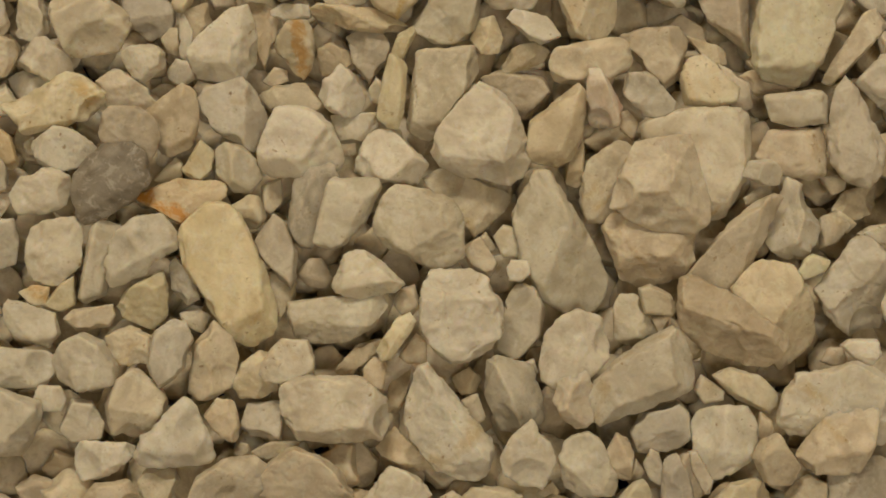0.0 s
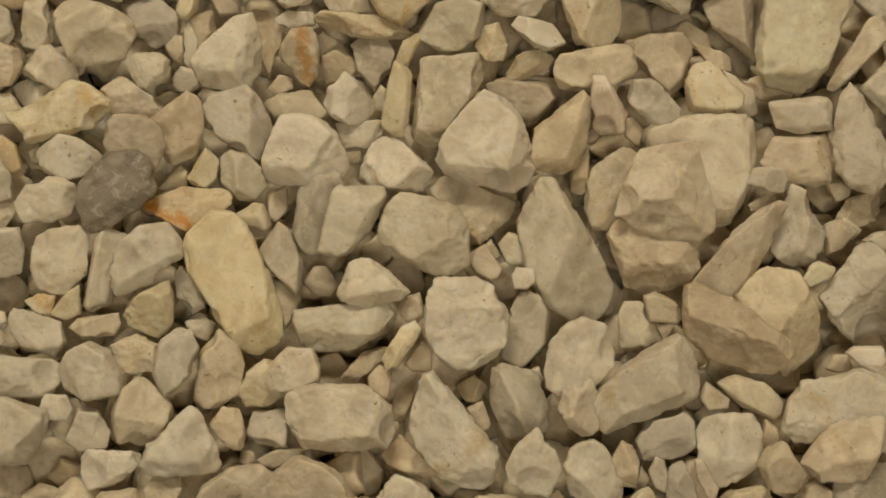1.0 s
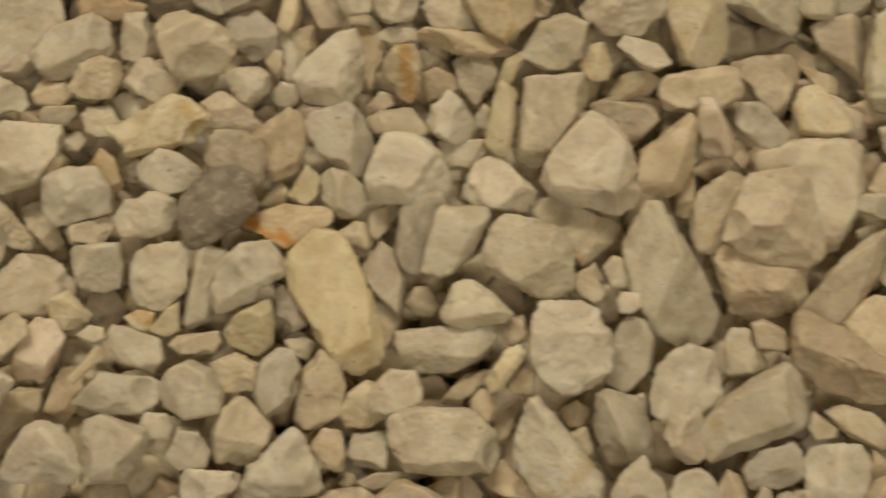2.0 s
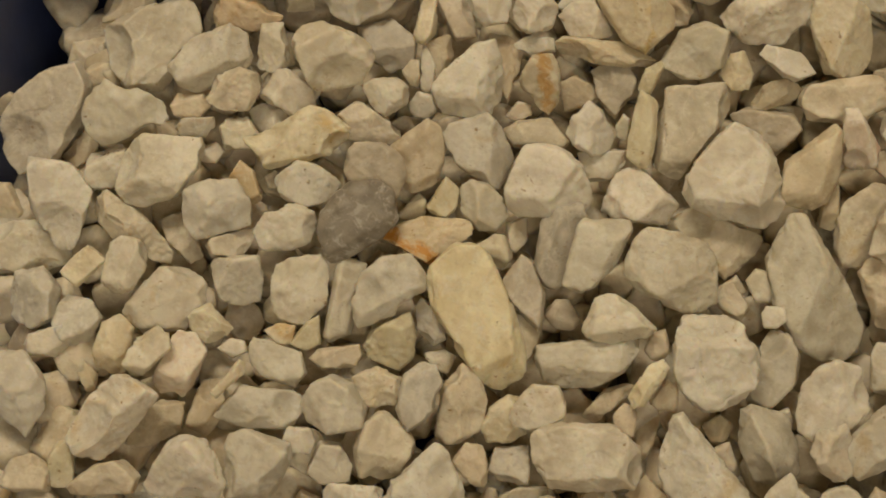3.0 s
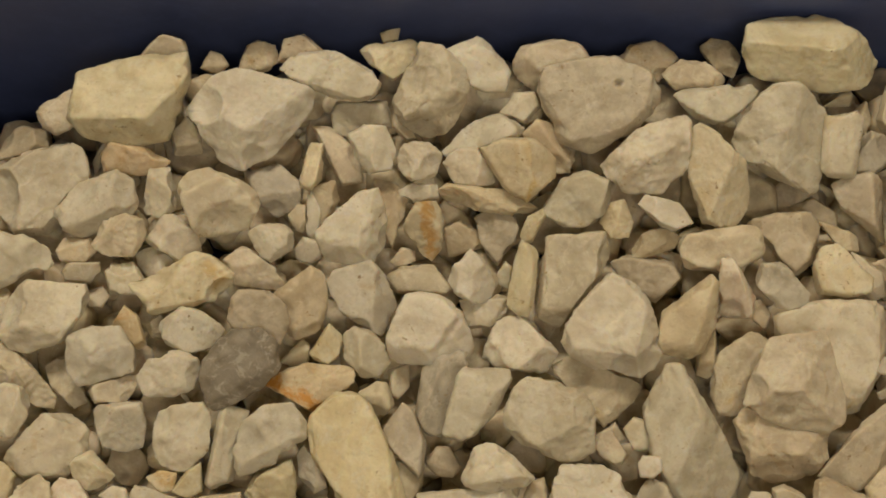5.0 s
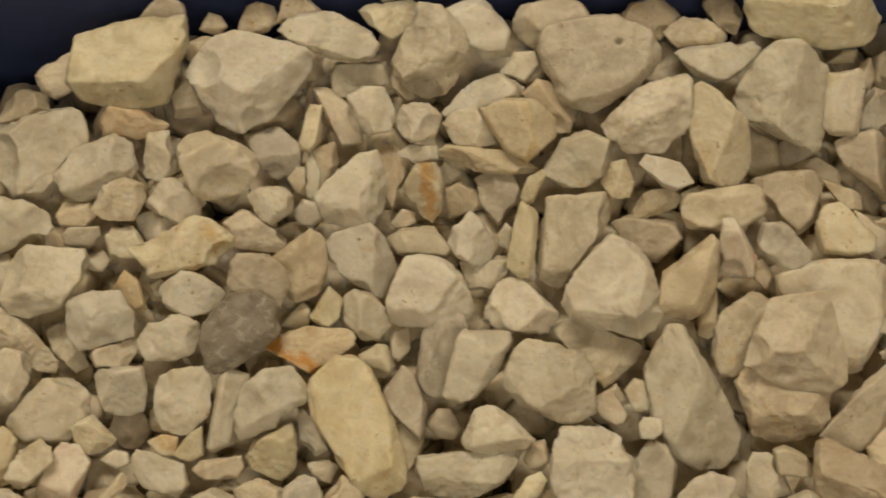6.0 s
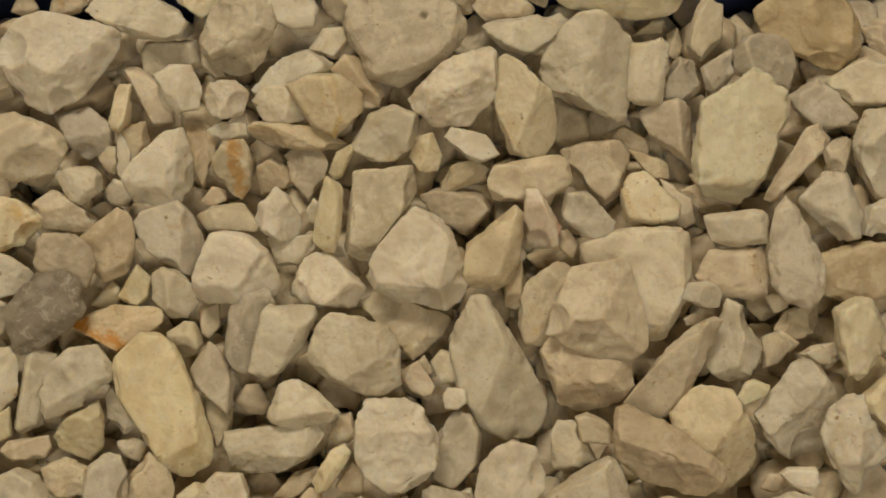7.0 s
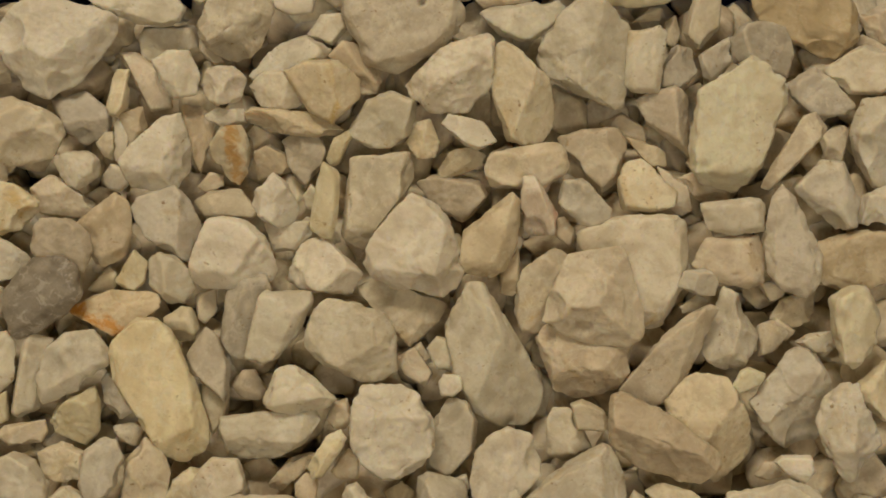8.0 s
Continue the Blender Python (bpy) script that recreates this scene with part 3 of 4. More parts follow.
stone("c", 150.6, 45.2, -3.9, (210, 13.5), (259, 9.8), (292, 13.9), (358, 15), (27, 16.1), (94, 10.7), (153, 13.3), top=((-8.6, 6.9, 0.9), (7.4, 8.1, 1), (8.6, -7.9, 1), (-11.1, -4.2, 0.8)), bites=None)
stone("w", 109.8, 40.6, -5.2, (191, 19.9), (210, 15), (220, 15.1), (288, 24.3), (332, 21.1), (358, 22.9), (31, 30), (95, 23.3), (110, 23.8), faces=((125, 5, 0), (2, 60, 19), (95, 48, 20), (262, 34, 16),), bites=None)
stone("c", 71.2, 32.7, -3.5, (193, 13.3), (270, 18.2), (308, 13.1), (351, 10.3), (58, 18.2), (125, 11.8), (162, 10.5), faces=((155, 22, -2), (330, 34, 3), (80, 40, 10),))
stone("c", 91.6, 24.9, 12.5, (242, 18.9), (260, 20.1), (300, 24.4), (358, 21.2), (18, 19), (100, 19.7), (156, 16.7), (163, 17.2), faces=((110, 24, 2), (20, 28, 5), (255, 34, 6), (170, 30, 9),), bites=((60, 60, 40, 22),))
stone("c", 89.4, 1.7, -5.0, (198, 16.9), (201, 16.9), (248, 17.9), (287, 14.7), (319, 16.4), (354, 20), (79, 13.8), (140, 22.5), faces=((110, 10, 2), (265, 40, 3), (190, 30, 9), (350, 34, 11),), bites=((235, 50, 34, 20),))
stone("t", 123.8, 4.1, -4.6, (243, 21.4), (297, 16.2), (333, 10.7), (337, 11.2), (55, 27.1), (113, 12.7), (131, 8.2), (142, 7.6), top=((-5.8, 3.1, 0.9), (13.5, 18.9, 0.9), (3.9, -6.5, 0.8), (-8.2, -16.2, 0.7)), bites=None)
stone("w", 149.9, 14.8, -3.8, (220, 14.9), (265, 17.8), (318, 14.8), (0, 13.3), (35, 12.3), (63, 15.2), (157, 9.4), faces=((172, 26, -1), (8, 34, 1), (265, 38, 9),))
stone("x", 137.1, 33.4, 5.0, (245, 5.1), (265, 5.3), (347, 8.2), (53, 6.3), (97, 5.6), (156, 7.3))
stone("w", 136.0, 26.2, -3.8, (203, 6), (275, 3.5), (315, 3.3), (63, 4), (124, 2.6))
stone("n", 177.1, 51.6, 5.9, (185, 12), (220, 17.1), (256, 21.5), (309, 21.3), (354, 12.7), (25, 8.3), (43, 12.3), (145, 17.2), (172, 12.2), top=((-7.3, 15.6, 0.9), (-2.4, 18.0, 0.9), (8.5, -8.8, 0.9), (3.6, -19.7, 0.8), (-7.3, -16.1, 0.9)), bites=None)
stone("c", 171.0, 13.2, -12.2, (288, 5.2), (319, 3.6), (56, 6.6), (108, 7.6), (180, 7.3))
stone("e", 156.4, -8.9, 4.9, (229, 6.4), (293, 3.5), (331, 5), (68, 5), (108, 5.1), (151, 5.1))
stone("c", 141.3, -26.2, -7.0, (198, 15.6), (230, 16.6), (301, 20.5), (318, 20.6), (22, 15.3), (32, 16), (76, 21), (109, 23.5), (138, 21.9), faces=((110, 14, 0), (328, 40, 0), (200, 35, 8),), bites=None)
stone("c", 120.1, -33.9, 10.0, (183, 21.8), (215, 18.6), (250, 17), (266, 17.9), (320, 23.5), (11, 20.1), (51, 9.1), (63, 10), (69, 11.4), (115, 25), (174, 23.4), faces=((70, 18, -2), (252, 42, 1), (10, 38, 12),), bites=((110, 40, 34, 20),))
stone("w", 81.8, -29.4, -4.2, (251, 10.8), (296, 9.3), (27, 6), (32, 5.8), (90, 11), (158, 10.7), (180, 9.5))
stone("c", 90.2, -23.5, 5.1, (195, 6.9), (264, 6.1), (304, 8.3), (27, 5.6), (64, 4.6), (108, 7.4))
stone("c", 97.3, -31.6, -11.8, (219, 4.4), (281, 4.8), (0, 4.4), (57, 4.1), (149, 3))
stone("w", 55.4, -44.6, 5.0, (189, 15.5), (231, 18.1), (278, 15.6), (309, 12.4), (349, 14), (26, 14.7), (73, 15.8), (119, 15.1), (140, 13.8), (169, 13.6), faces=((168, 22, -3), (5, 20, -3), (268, 42, 10), (80, 36, 11),), bites=((20, 45, 28, 16),))
stone("c", 54.1, -66.3, 5.2, (210, 7.6), (229, 8.5), (292, 11.9), (358, 8.4), (26, 9.6), (108, 10.3), (163, 8.1))
stone("w", 82.6, -56.5, 5.3, (183, 21.6), (219, 26.6), (291, 12.5), (293, 12.5), (349, 20.1), (23, 21.2), (72, 22.9), (118, 12.7), (135, 13), (162, 18.6), faces=((118, 7, 0), (288, 44, 7), (15, 42, 12), (190, 30, 12),), bites=None)
stone("w", 90.1, -75.1, -3.8, (203, 12.3), (275, 10), (304, 10.9), (5, 11.8), (55, 12.5), (108, 8.2), (152, 9.6))
stone("c", 110.8, -59.3, -3.7, (218, 5.3), (280, 5.7), (354, 6.4), (55, 3.3), (153, 5.5))
stone("y", 125.8, -59.7, -4.0, (226, 5.2), (246, 4.8), (304, 12.9), (349, 13.7), (45, 8.9), (75, 7.4), (115, 11.2))
stone("w", 115.9, -81.8, -4.2, (185, 12.9), (207, 13.1), (288, 12.8), (301, 11.6), (351, 12.8), (22, 14.7), (93, 15.2), (149, 16.3), top=((-9.1, 7.6, 0.9), (4.9, 12.2, 0.9), (9.6, -4.1, 1), (-6.8, -1.7, 1)))
stone("c", 133.3, -76.2, -4.0, (217, 4.8), (321, 4.1), (14, 3.6), (50, 4.4), (167, 3.4))
stone("c", 135.9, -90.5, 5.3, (209, 8.7), (266, 10.2), (327, 10.8), (33, 6.1), (117, 9.4), (153, 9.2))
stone("w", 162.9, -67.6, 5.2, (219, 24.6), (261, 15.3), (262, 15), (326, 24.2), (26, 22.3), (63, 18.9), (102, 15.8), (140, 21.4), (163, 23.8), faces=((120, 6, 0), (265, 30, 5), (350, 38, 16),), bites=((235, 60, 42, 22),))
stone("c", 159.5, -82.8, 5.4, (219, 16.5), (271, 13.2), (336, 14.7), (352, 15.2), (90, 13.5), (139, 9.7))
stone("x", 173.1, -46.0, 4.8, (227, 3.7), (247, 3.4), (315, 7), (15, 7.9), (90, 5.6), (129, 7.5))
stone("c", 164.0, -45.5, -4.0, (248, 4.1), (285, 3.5), (22, 4.7), (90, 3.9), (149, 4))
stone("w", 104.9, -95.8, 5.2, (188, 3.9), (208, 3.1), (270, 8.8), (343, 5.9), (29, 2.7), (106, 9))
stone("n", 87.2, -92.4, -4.0, (203, 3.7), (243, 5.4), (338, 5.5), (18, 3.6), (72, 6.6), (153, 5))
stone("n", 96.4, -97.0, -3.5, (246, 10.1), (279, 11.1), (11, 5.2), (27, 4.5), (118, 10.3), (176, 6.7))
stone("y", 122.9, -103.9, -4.0, (238, 8.3), (278, 7.2), (6, 11.9), (43, 9.7), (103, 6.1), (135, 7.4))
stone("c", 148.1, -102.1, -4.1, (211, 8.1), (275, 6.7), (0, 8.7), (68, 7.3), (121, 5.3), (135, 5.1))
stone("n", 172.1, -99.1, -4.7, (191, 14.9), (275, 11.3), (0, 15.1), (56, 13.5), (92, 12.2), (106, 13.1), (174, 14.9))
stone("c", 73.1, -87.7, -4.1, (198, 5.2), (261, 9), (352, 5.7), (26, 6.2), (63, 8.2), (150, 6.1))
stone("w", 59.9, -90.9, -3.8, (195, 11.6), (249, 12.8), (276, 13.6), (338, 14.4), (25, 8.7), (57, 11.5), (108, 13), (157, 12.7))
stone("y", 78.7, -103.0, -3.6, (214, 7.8), (270, 6.3), (323, 7), (23, 6.2), (112, 4.4), (140, 3.9))
stone("c", 80.7, -91.5, -11.5, (270, 4.7), (321, 3.7), (34, 2.4), (159, 1.9))
stone("q", -55.2, 21.5, -3.6, (198, 13.1), (217, 15.2), (263, 17.9), (332, 8.5), (342, 7), (18, 13.8), (90, 18), (159, 10.9), (172, 9.6), bites=None)
stone("w", -60.1, 47.4, 5.6, (186, 19.2), (225, 21.2), (270, 15.5), (291, 17.6), (352, 19.8), (20, 14.8), (49, 13.6), (80, 14.3), (104, 16.5), (157, 15.5), faces=((140, 11, 0), (322, 36, 6), (250, 40, 9),), bites=None)
stone("w", -38.4, 56.8, -4.3, (200, 7.5), (278, 6.6), (317, 6.6), (0, 10.2), (93, 6.8))
stone("w", -22.9, 44.1, -2.9, (248, 14), (263, 11.6), (337, 16.8), (45, 9.6), (114, 11.9), (157, 12.2))
stone("w", -39.8, 14.8, 4.6, (251, 16.3), (296, 10.9), (319, 7.9), (336, 8.5), (45, 18.7), (88, 14.9), (144, 13.9), (166, 11.2), faces=((170, 12, 0), (330, 40, 4), (75, 38, 9),), bites=None)
stone("w", -10.0, 8.6, 5.2, (198, 18), (225, 14.8), (243, 13.4), (246, 13.4), (278, 18), (307, 21.5), (2, 18.7), (27, 18), (67, 16), (87, 16.9), (127, 19.6), (160, 18.2), faces=((120, 12, 0), (300, 32, 8), (20, 40, 12), (200, 38, 11),), bites=((250, 70, 30, 14),))
stone("c", 16.0, 0.9, -11.8, (207, 5.4), (242, 5.2), (334, 8.2), (34, 5.2), (120, 7.1))
stone("w", 28.5, 5.2, -3.9, (206, 5), (263, 6.8), (326, 7), (11, 5.8), (77, 6.5), (142, 6.3))
stone("c", 18.6, 7.3, -11.8, (228, 3.3), (299, 4.5), (31, 2.9), (132, 3.3))
stone("x", 32.4, -10.7, 5.0, (188, 4.9), (261, 4.6), (307, 4), (12, 4.7), (86, 4.5), (152, 5.1))
stone("w", 51.4, 4.4, -3.2, (193, 18.6), (209, 19.5), (241, 24.7), (263, 28.6), (306, 30.9), (342, 25.9), (23, 13.6), (33, 11.8), (79, 27.5), (141, 27.3), (153, 24.8), faces=((160, 12, 0), (338, 38, -2), (255, 30, 17), (60, 36, 12),), bites=None)
stone("x", -30.7, -11.9, 5.5, (215, 15.4), (261, 10.8), (282, 9.6), (307, 12.7), (45, 7.8), (58, 7.3), (108, 10.8), (158, 12.3), top=((-8.9, 4.5, 0.7), (0.6, 6.9, 0.8), (8.9, -2.6, 0.9), (-10.1, -6.2, 1)))
stone("w", -43.5, -28.9, -4.1, (200, 19.2), (250, 13.1), (273, 9.9), (297, 9.9), (326, 14.1), (19, 21.6), (93, 9.5), (99, 9.9), (173, 20.8), faces=((98, 16, 0), (262, 32, 3), (20, 30, 12),), bites=((230, 45, 24, 14),))
stone("t", -54.3, -6.7, -11.9, (225, 5.8), (265, 6.2), (315, 7.5), (31, 5.8), (90, 6.6), (143, 6.5))
stone("w", 8.4, -30.5, 5.0, (207, 17.4), (234, 18.7), (278, 19.2), (306, 17.7), (330, 17.2), (0, 17.1), (31, 17.1), (53, 19.2), (90, 20), (154, 20.9), (178, 16.9), faces=((270, 7, 0), (92, 40, 8), (0, 48, 14), (250, 38, 15),), bites=((300, 60, 36, 20),))
stone("n", 32.7, -29.8, -4.0, (270, 16.1), (315, 10.7), (356, 10.1), (24, 11.3), (72, 15), (141, 10.8), (165, 8.1), (180, 10.5))
stone("c", -14.9, -20.9, -3.7, (216, 5.5), (264, 6.5), (329, 5.7), (11, 4.9), (110, 5.2), (155, 4))
stone("y", -19.0, -39.4, 5.1, (207, 10), (284, 8.4), (324, 4.1), (330, 4.3), (35, 10.5), (116, 6.8), (148, 4.2))
stone("c", -12.3, -42.1, -3.7, (229, 6.1), (267, 6.2), (0, 5.9), (63, 6.4), (143, 3))
stone("c", -34.0, -44.0, -12.3, (255, 9.1), (312, 2.8), (76, 9.6), (104, 6.2), (141, 5.5))
stone("c", -27.8, -52.5, -3.8, (185, 4.8), (225, 5.7), (270, 7.1), (354, 4.5), (68, 6.2), (140, 5.3))
stone("t", -18.5, -57.4, -18.8, (225, 8.5), (333, 3.8), (349, 3.8), (127, 5), (166, 4.4))
stone("w", -42.9, -69.5, 5.0, (190, 21.6), (213, 19.9), (266, 13.9), (274, 14), (310, 20.8), (17, 20), (51, 16.1), (86, 13.3), (101, 15.4), (130, 20.7), faces=((115, 7, 0), (272, 44, 8), (350, 32, 13), (170, 34, 15),), bites=((60, 55, 28, 14),))
stone("w", 2.8, -75.1, 5.8, (186, 17.6), (220, 16.8), (255, 20.4), (286, 25.2), (342, 21.3), (7, 16.6), (40, 9), (109, 24.8), (160, 19.1), faces=((195, 15, -2), (42, 36, 3), (270, 34, 15),), bites=((150, 50, 34, 20),))
stone("t", 10.3, -53.7, -11.7, (217, 5.3), (268, 5.8), (332, 6), (49, 5.3), (122, 4.4))
stone("c", 13.2, -66.3, -12.0, (209, 2.9), (307, 6), (18, 3.9), (117, 5.6))
stone("n", 29.8, -61.8, -4.1, (202, 10.9), (265, 15.9), (299, 15.5), (3, 12.1), (20, 11.3), (76, 14.1), (117, 17.5), (174, 12.7), top=((-7.9, 12.7, 0.8), (-0.8, -0.2, 1.1), (-0.8, -12.0, 0.9), (8.6, -4.9, 0.7)))
stone("w", 36.2, -50.6, -4.0, (221, 1.8), (310, 3.9), (16, 3.4), (110, 3.1))
stone("w", 34.9, -88.6, 5.3, (191, 11.3), (230, 12), (263, 13.3), (335, 11.3), (16, 10.1), (47, 11.3), (129, 10.2), (153, 9.4), top=((-6.7, 3.1, 0.8), (2.5, 8.8, 0.8), (6.0, -6.1, 0.8), (-3.2, -8.4, 0.9)))
stone("c", -14.8, -83.6, -11.3, (233, 7.6), (245, 6.8), (283, 10.6), (45, 3.7), (137, 9.9))
stone("t", -36.9, -88.3, -19.0, (207, 6.3), (229, 5.4), (297, 10.5), (343, 9.9), (42, 9.2), (99, 9.4))
stone("c", -56.8, -98.8, 5.2, (194, 22), (270, 14.3), (350, 21.9), (34, 14.8), (53, 12.3), (69, 12.3), (129, 13.1), (146, 14.9))
stone("c", -84.6, -99.7, 5.3, (205, 19.5), (270, 11.1), (315, 12.4), (333, 13.8), (56, 14.1), (96, 10.2), (126, 9.6), (157, 13.5))
stone("w", -18.3, -100.9, -3.7, (207, 15.1), (273, 9), (349, 14.7), (36, 10.2), (70, 8), (142, 8.2))
stone("y", 21.8, -105.0, -3.9, (185, 13.4), (270, 5.4), (346, 13.3), (57, 6.7), (86, 4.9), (135, 9.8))
stone("c", 3.0, -105.6, -3.8, (198, 5.5), (270, 3.7), (346, 5.4), (59, 3.8), (120, 2.6))
stone("c", 42.2, -102.7, -11.7, (191, 6.4), (276, 5.8), (351, 6), (37, 6.2), (127, 3.4))
stone("w", -171.9, 28.4, -3.8, (200, 13.2), (270, 10.4), (291, 10), (338, 12.2), (16, 13.1), (67, 10.8), (112, 8.4), (149, 10.6), top=((-7.8, 1.8, 0.8), (8.0, 6.7, 0.8), (8.0, -4.3, 0.9), (-6.6, -6.7, 0.8)))
stone("w", -165.2, 1.2, -3.8, (191, 12.4), (222, 14), (263, 14.3), (311, 13.2), (358, 13), (31, 15.5), (99, 13.2), (160, 13.6), top=((-6.5, 9.3, 0.8), (8.0, 10.5, 0.8), (6.8, -6.4, 0.8), (-4.1, -10.0, 0.8)))
stone("s", -112.2, 23.3, -4.6, (241, 8.2), (306, 9.8), (308, 9.9), (11, 20.6), (86, 10.6), (109, 10.2), (119, 11.8))
stone("y", -83.4, 18.2, -4.1, (209, 5.6), (279, 7.4), (329, 7.9), (18, 7.2), (81, 7.9), (120, 6.7))
stone("w", -145.5, -3.3, -3.9, (252, 18.5), (293, 14.1), (348, 5.8), (77, 16.9), (163, 7), (170, 5.9))
stone("w", -125.6, -1.6, 4.6, (195, 16.6), (287, 10.8), (311, 9.1), (354, 14.8), (37, 15.8), (96, 14.3), (131, 12.9), (169, 14), top=((-9.5, 3.3, 0.8), (8.3, 10.5, 0.8), (13.1, 3.3, 1), (-10.7, -8.6, 1)))
stone("v", -89.2, -12.3, 4.2, (191, 17.3), (210, 14.1), (213, 13.8), (249, 24.7), (302, 31.2), (357, 21), (19, 15), (25, 15), (45, 21.2), (93, 30.2), (134, 27.5), (169, 22.7), faces=((130, 4, 0), (292, 36, 19), (8, 55, 13), (185, 45, 14),), bites=None)
stone("n", -70.8, 0.8, -3.8, (211, 6.1), (229, 7.7), (333, 12.7), (357, 9.3), (22, 8.2), (53, 12), (145, 9.7))
stone("t", -68.8, -16.8, -12.2, (196, 3.5), (320, 6.5), (353, 5.9), (70, 8))
stone("c", -74.1, 28.7, -11.7, (184, 4.3), (236, 6.8), (315, 5.5), (0, 4.7), (112, 5.7))
stone("w", -109.0, -13.0, -3.9, (188, 5.6), (236, 8.6), (301, 9.6), (17, 4.2), (45, 5.5), (135, 9.8))
stone("y", -126.3, -20.9, -3.7, (222, 10.4), (248, 10), (317, 12.4), (358, 10.9), (17, 12.1), (116, 7.6), (153, 8.4))
stone("c", -148.1, -28.5, -4.0, (229, 7.6), (279, 5), (329, 8.9), (15, 10.6), (98, 4.4), (139, 7.7))
stone("o", -172.4, -19.1, -4.1, (225, 3.6), (281, 4.6), (351, 6.1), (84, 4.7), (116, 4.5))
stone("y", -161.6, -18.3, -3.7, (249, 6.7), (296, 7), (6, 6.3), (117, 4.1), (141, 2.5))
stone("w", -172.4, -30.3, -4.1, (188, 11), (216, 9.6), (256, 8.6), (324, 12.4), (13, 10.5), (70, 6.8), (153, 13.3))
stone("w", -146.9, -49.9, 5.1, (201, 12.2), (244, 11.7), (281, 11.6), (351, 13.6), (29, 10.6), (64, 10.7), (116, 11.2), (146, 11.8))
stone("c", -130.5, -40.9, -3.8, (195, 8.9), (252, 8.5), (285, 8.5), (351, 9.6), (66, 8), (115, 8.2))
stone("n", -112.1, -46.2, 4.7, (208, 11.1), (303, 9.8), (320, 8.1), (349, 8.1), (23, 11), (75, 14.1), (138, 10.3), (168, 8))
stone("c", -95.0, -46.9, -3.3, (214, 15.9), (270, 16.2), (302, 13.1), (350, 10), (23, 10.8), (54, 13.1), (140, 10.4), (173, 9))
stone("c", -104.9, -27.5, -12.1, (206, 4.9), (252, 4.1), (333, 5.3), (59, 5.1), (107, 4.9))
stone("y", -77.2, -53.1, -3.8, (211, 10.7), (265, 9.9), (297, 9.5), (354, 9), (90, 10), (124, 7.6), (156, 7.4))
stone("w", -64.1, -49.9, 5.2, (228, 11.2), (270, 9.3), (300, 9.6), (356, 11.4), (23, 11.5), (87, 9.3), (135, 7.8), (154, 8.4))
stone("c", -126.2, -65.6, -3.5, (193, 12.8), (250, 14.8), (288, 13.7), (321, 11.1), (18, 12), (51, 11.1), (127, 12.6), (161, 12.3))
stone("x", -161.0, -65.4, 5.1, (214, 6.4), (270, 5.3), (341, 6.6), (23, 6.4), (90, 5.3), (160, 6.2))
stone("w", -148.8, -72.5, -3.7, (229, 9.2), (278, 8.4), (344, 9.6), (29, 7.7), (82, 8.4), (156, 7.1))
stone("w", -138.5, -89.4, -4.3, (191, 11.6), (209, 11.5), (283, 6.4), (310, 6.5), (6, 13.2), (86, 7.9), (129, 12.7))
stone("x", -107.3, -79.2, 6.2, (204, 19.1), (260, 15.2), (275, 13.8), (303, 17.5), (24, 11.5), (72, 14.7), (131, 8.8), (160, 13), top=((3.2, 9.8, 0.8), (13.6, -7.5, 0.9), (7.8, -7.5, 1), (-14.0, -6.3, 1)))
stone("c", -90.9, -72.3, -3.8, (213, 5.2), (225, 5.1), (270, 8.8), (351, 7.6), (13, 6.8), (84, 8.5), (143, 6.9))
stone("n", -75.3, -70.6, -11.9, (229, 7.8), (266, 7.8), (357, 8.6), (9, 8.6), (94, 7.7), (163, 7.4))
stone("y", -115.8, -99.9, -4.2, (200, 7.2), (273, 7.1), (336, 6.8), (22, 8.7), (88, 7.2), (146, 8.3))
stone("c", -134.9, -103.8, -3.8, (194, 12.2), (273, 6), (346, 12), (32, 9.9), (97, 5.7), (140, 8.1))
stone("t", -158.8, -88.9, -18.9, (234, 6), (285, 6.8), (13, 7.4), (69, 5.7), (144, 6.3))
stone("c", -166.4, -100.6, -12.1, (207, 7.4), (279, 6.4), (21, 7), (71, 6.1), (126, 7.2))
stone("c", -83.2, -83.9, -12.1, (230, 2.8), (304, 3.4), (14, 3.4), (79, 3.6), (144, 2.9))
stone("c", -69.9, -83.7, -12.2, (243, 5.3), (284, 3.1), (0, 10.6), (90, 4.1), (117, 4.2))
stone("e", -153.1, -97.8, -11.9, (227, 3.8), (275, 3.4), (346, 4.7), (68, 3.5), (123, 2.6))
stone("c", -185.3, 178.7, -4.3, (240, 7), (296, 7.4), (13, 10), (73, 7.8), (118, 7.3), (147, 8.1))
stone("y", -197.0, 151.0, 5.1, (224, 25.6), (260, 20.5), (280, 20.6), (339, 22.1), (341, 22.3), (12, 28.7), (95, 18.8), (106, 17.7), (169, 25.1), top=((-21.9, 9.3, 0.5), (2.2, 16.0, 0.5), (23.8, 18.8, 0.6), (26.5, 10.0, 0.8), (9.0, -8.8, 1.2), (-22.9, -8.5, 1)), bites=None)
stone("c", -232.9, 148.4, -3.5, (209, 8), (240, 8.7), (297, 10), (1, 8.7), (115, 6), (139, 6.3))
stone("c", -214.7, 168.8, -12.4, (250, 9.5), (304, 6.2), (1, 13.1), (77, 10.7), (113, 5.6), (140, 6.5))
stone("t", -163.7, 177.5, -12.1, (249, 4.5), (317, 5.4), (32, 5.1), (77, 5), (150, 4.5))
stone("c", -143.0, 180.6, -11.9, (260, 8), (279, 7.1), (328, 8.5), (19, 8.7), (76, 7.2), (115, 7.2), (168, 7.9))
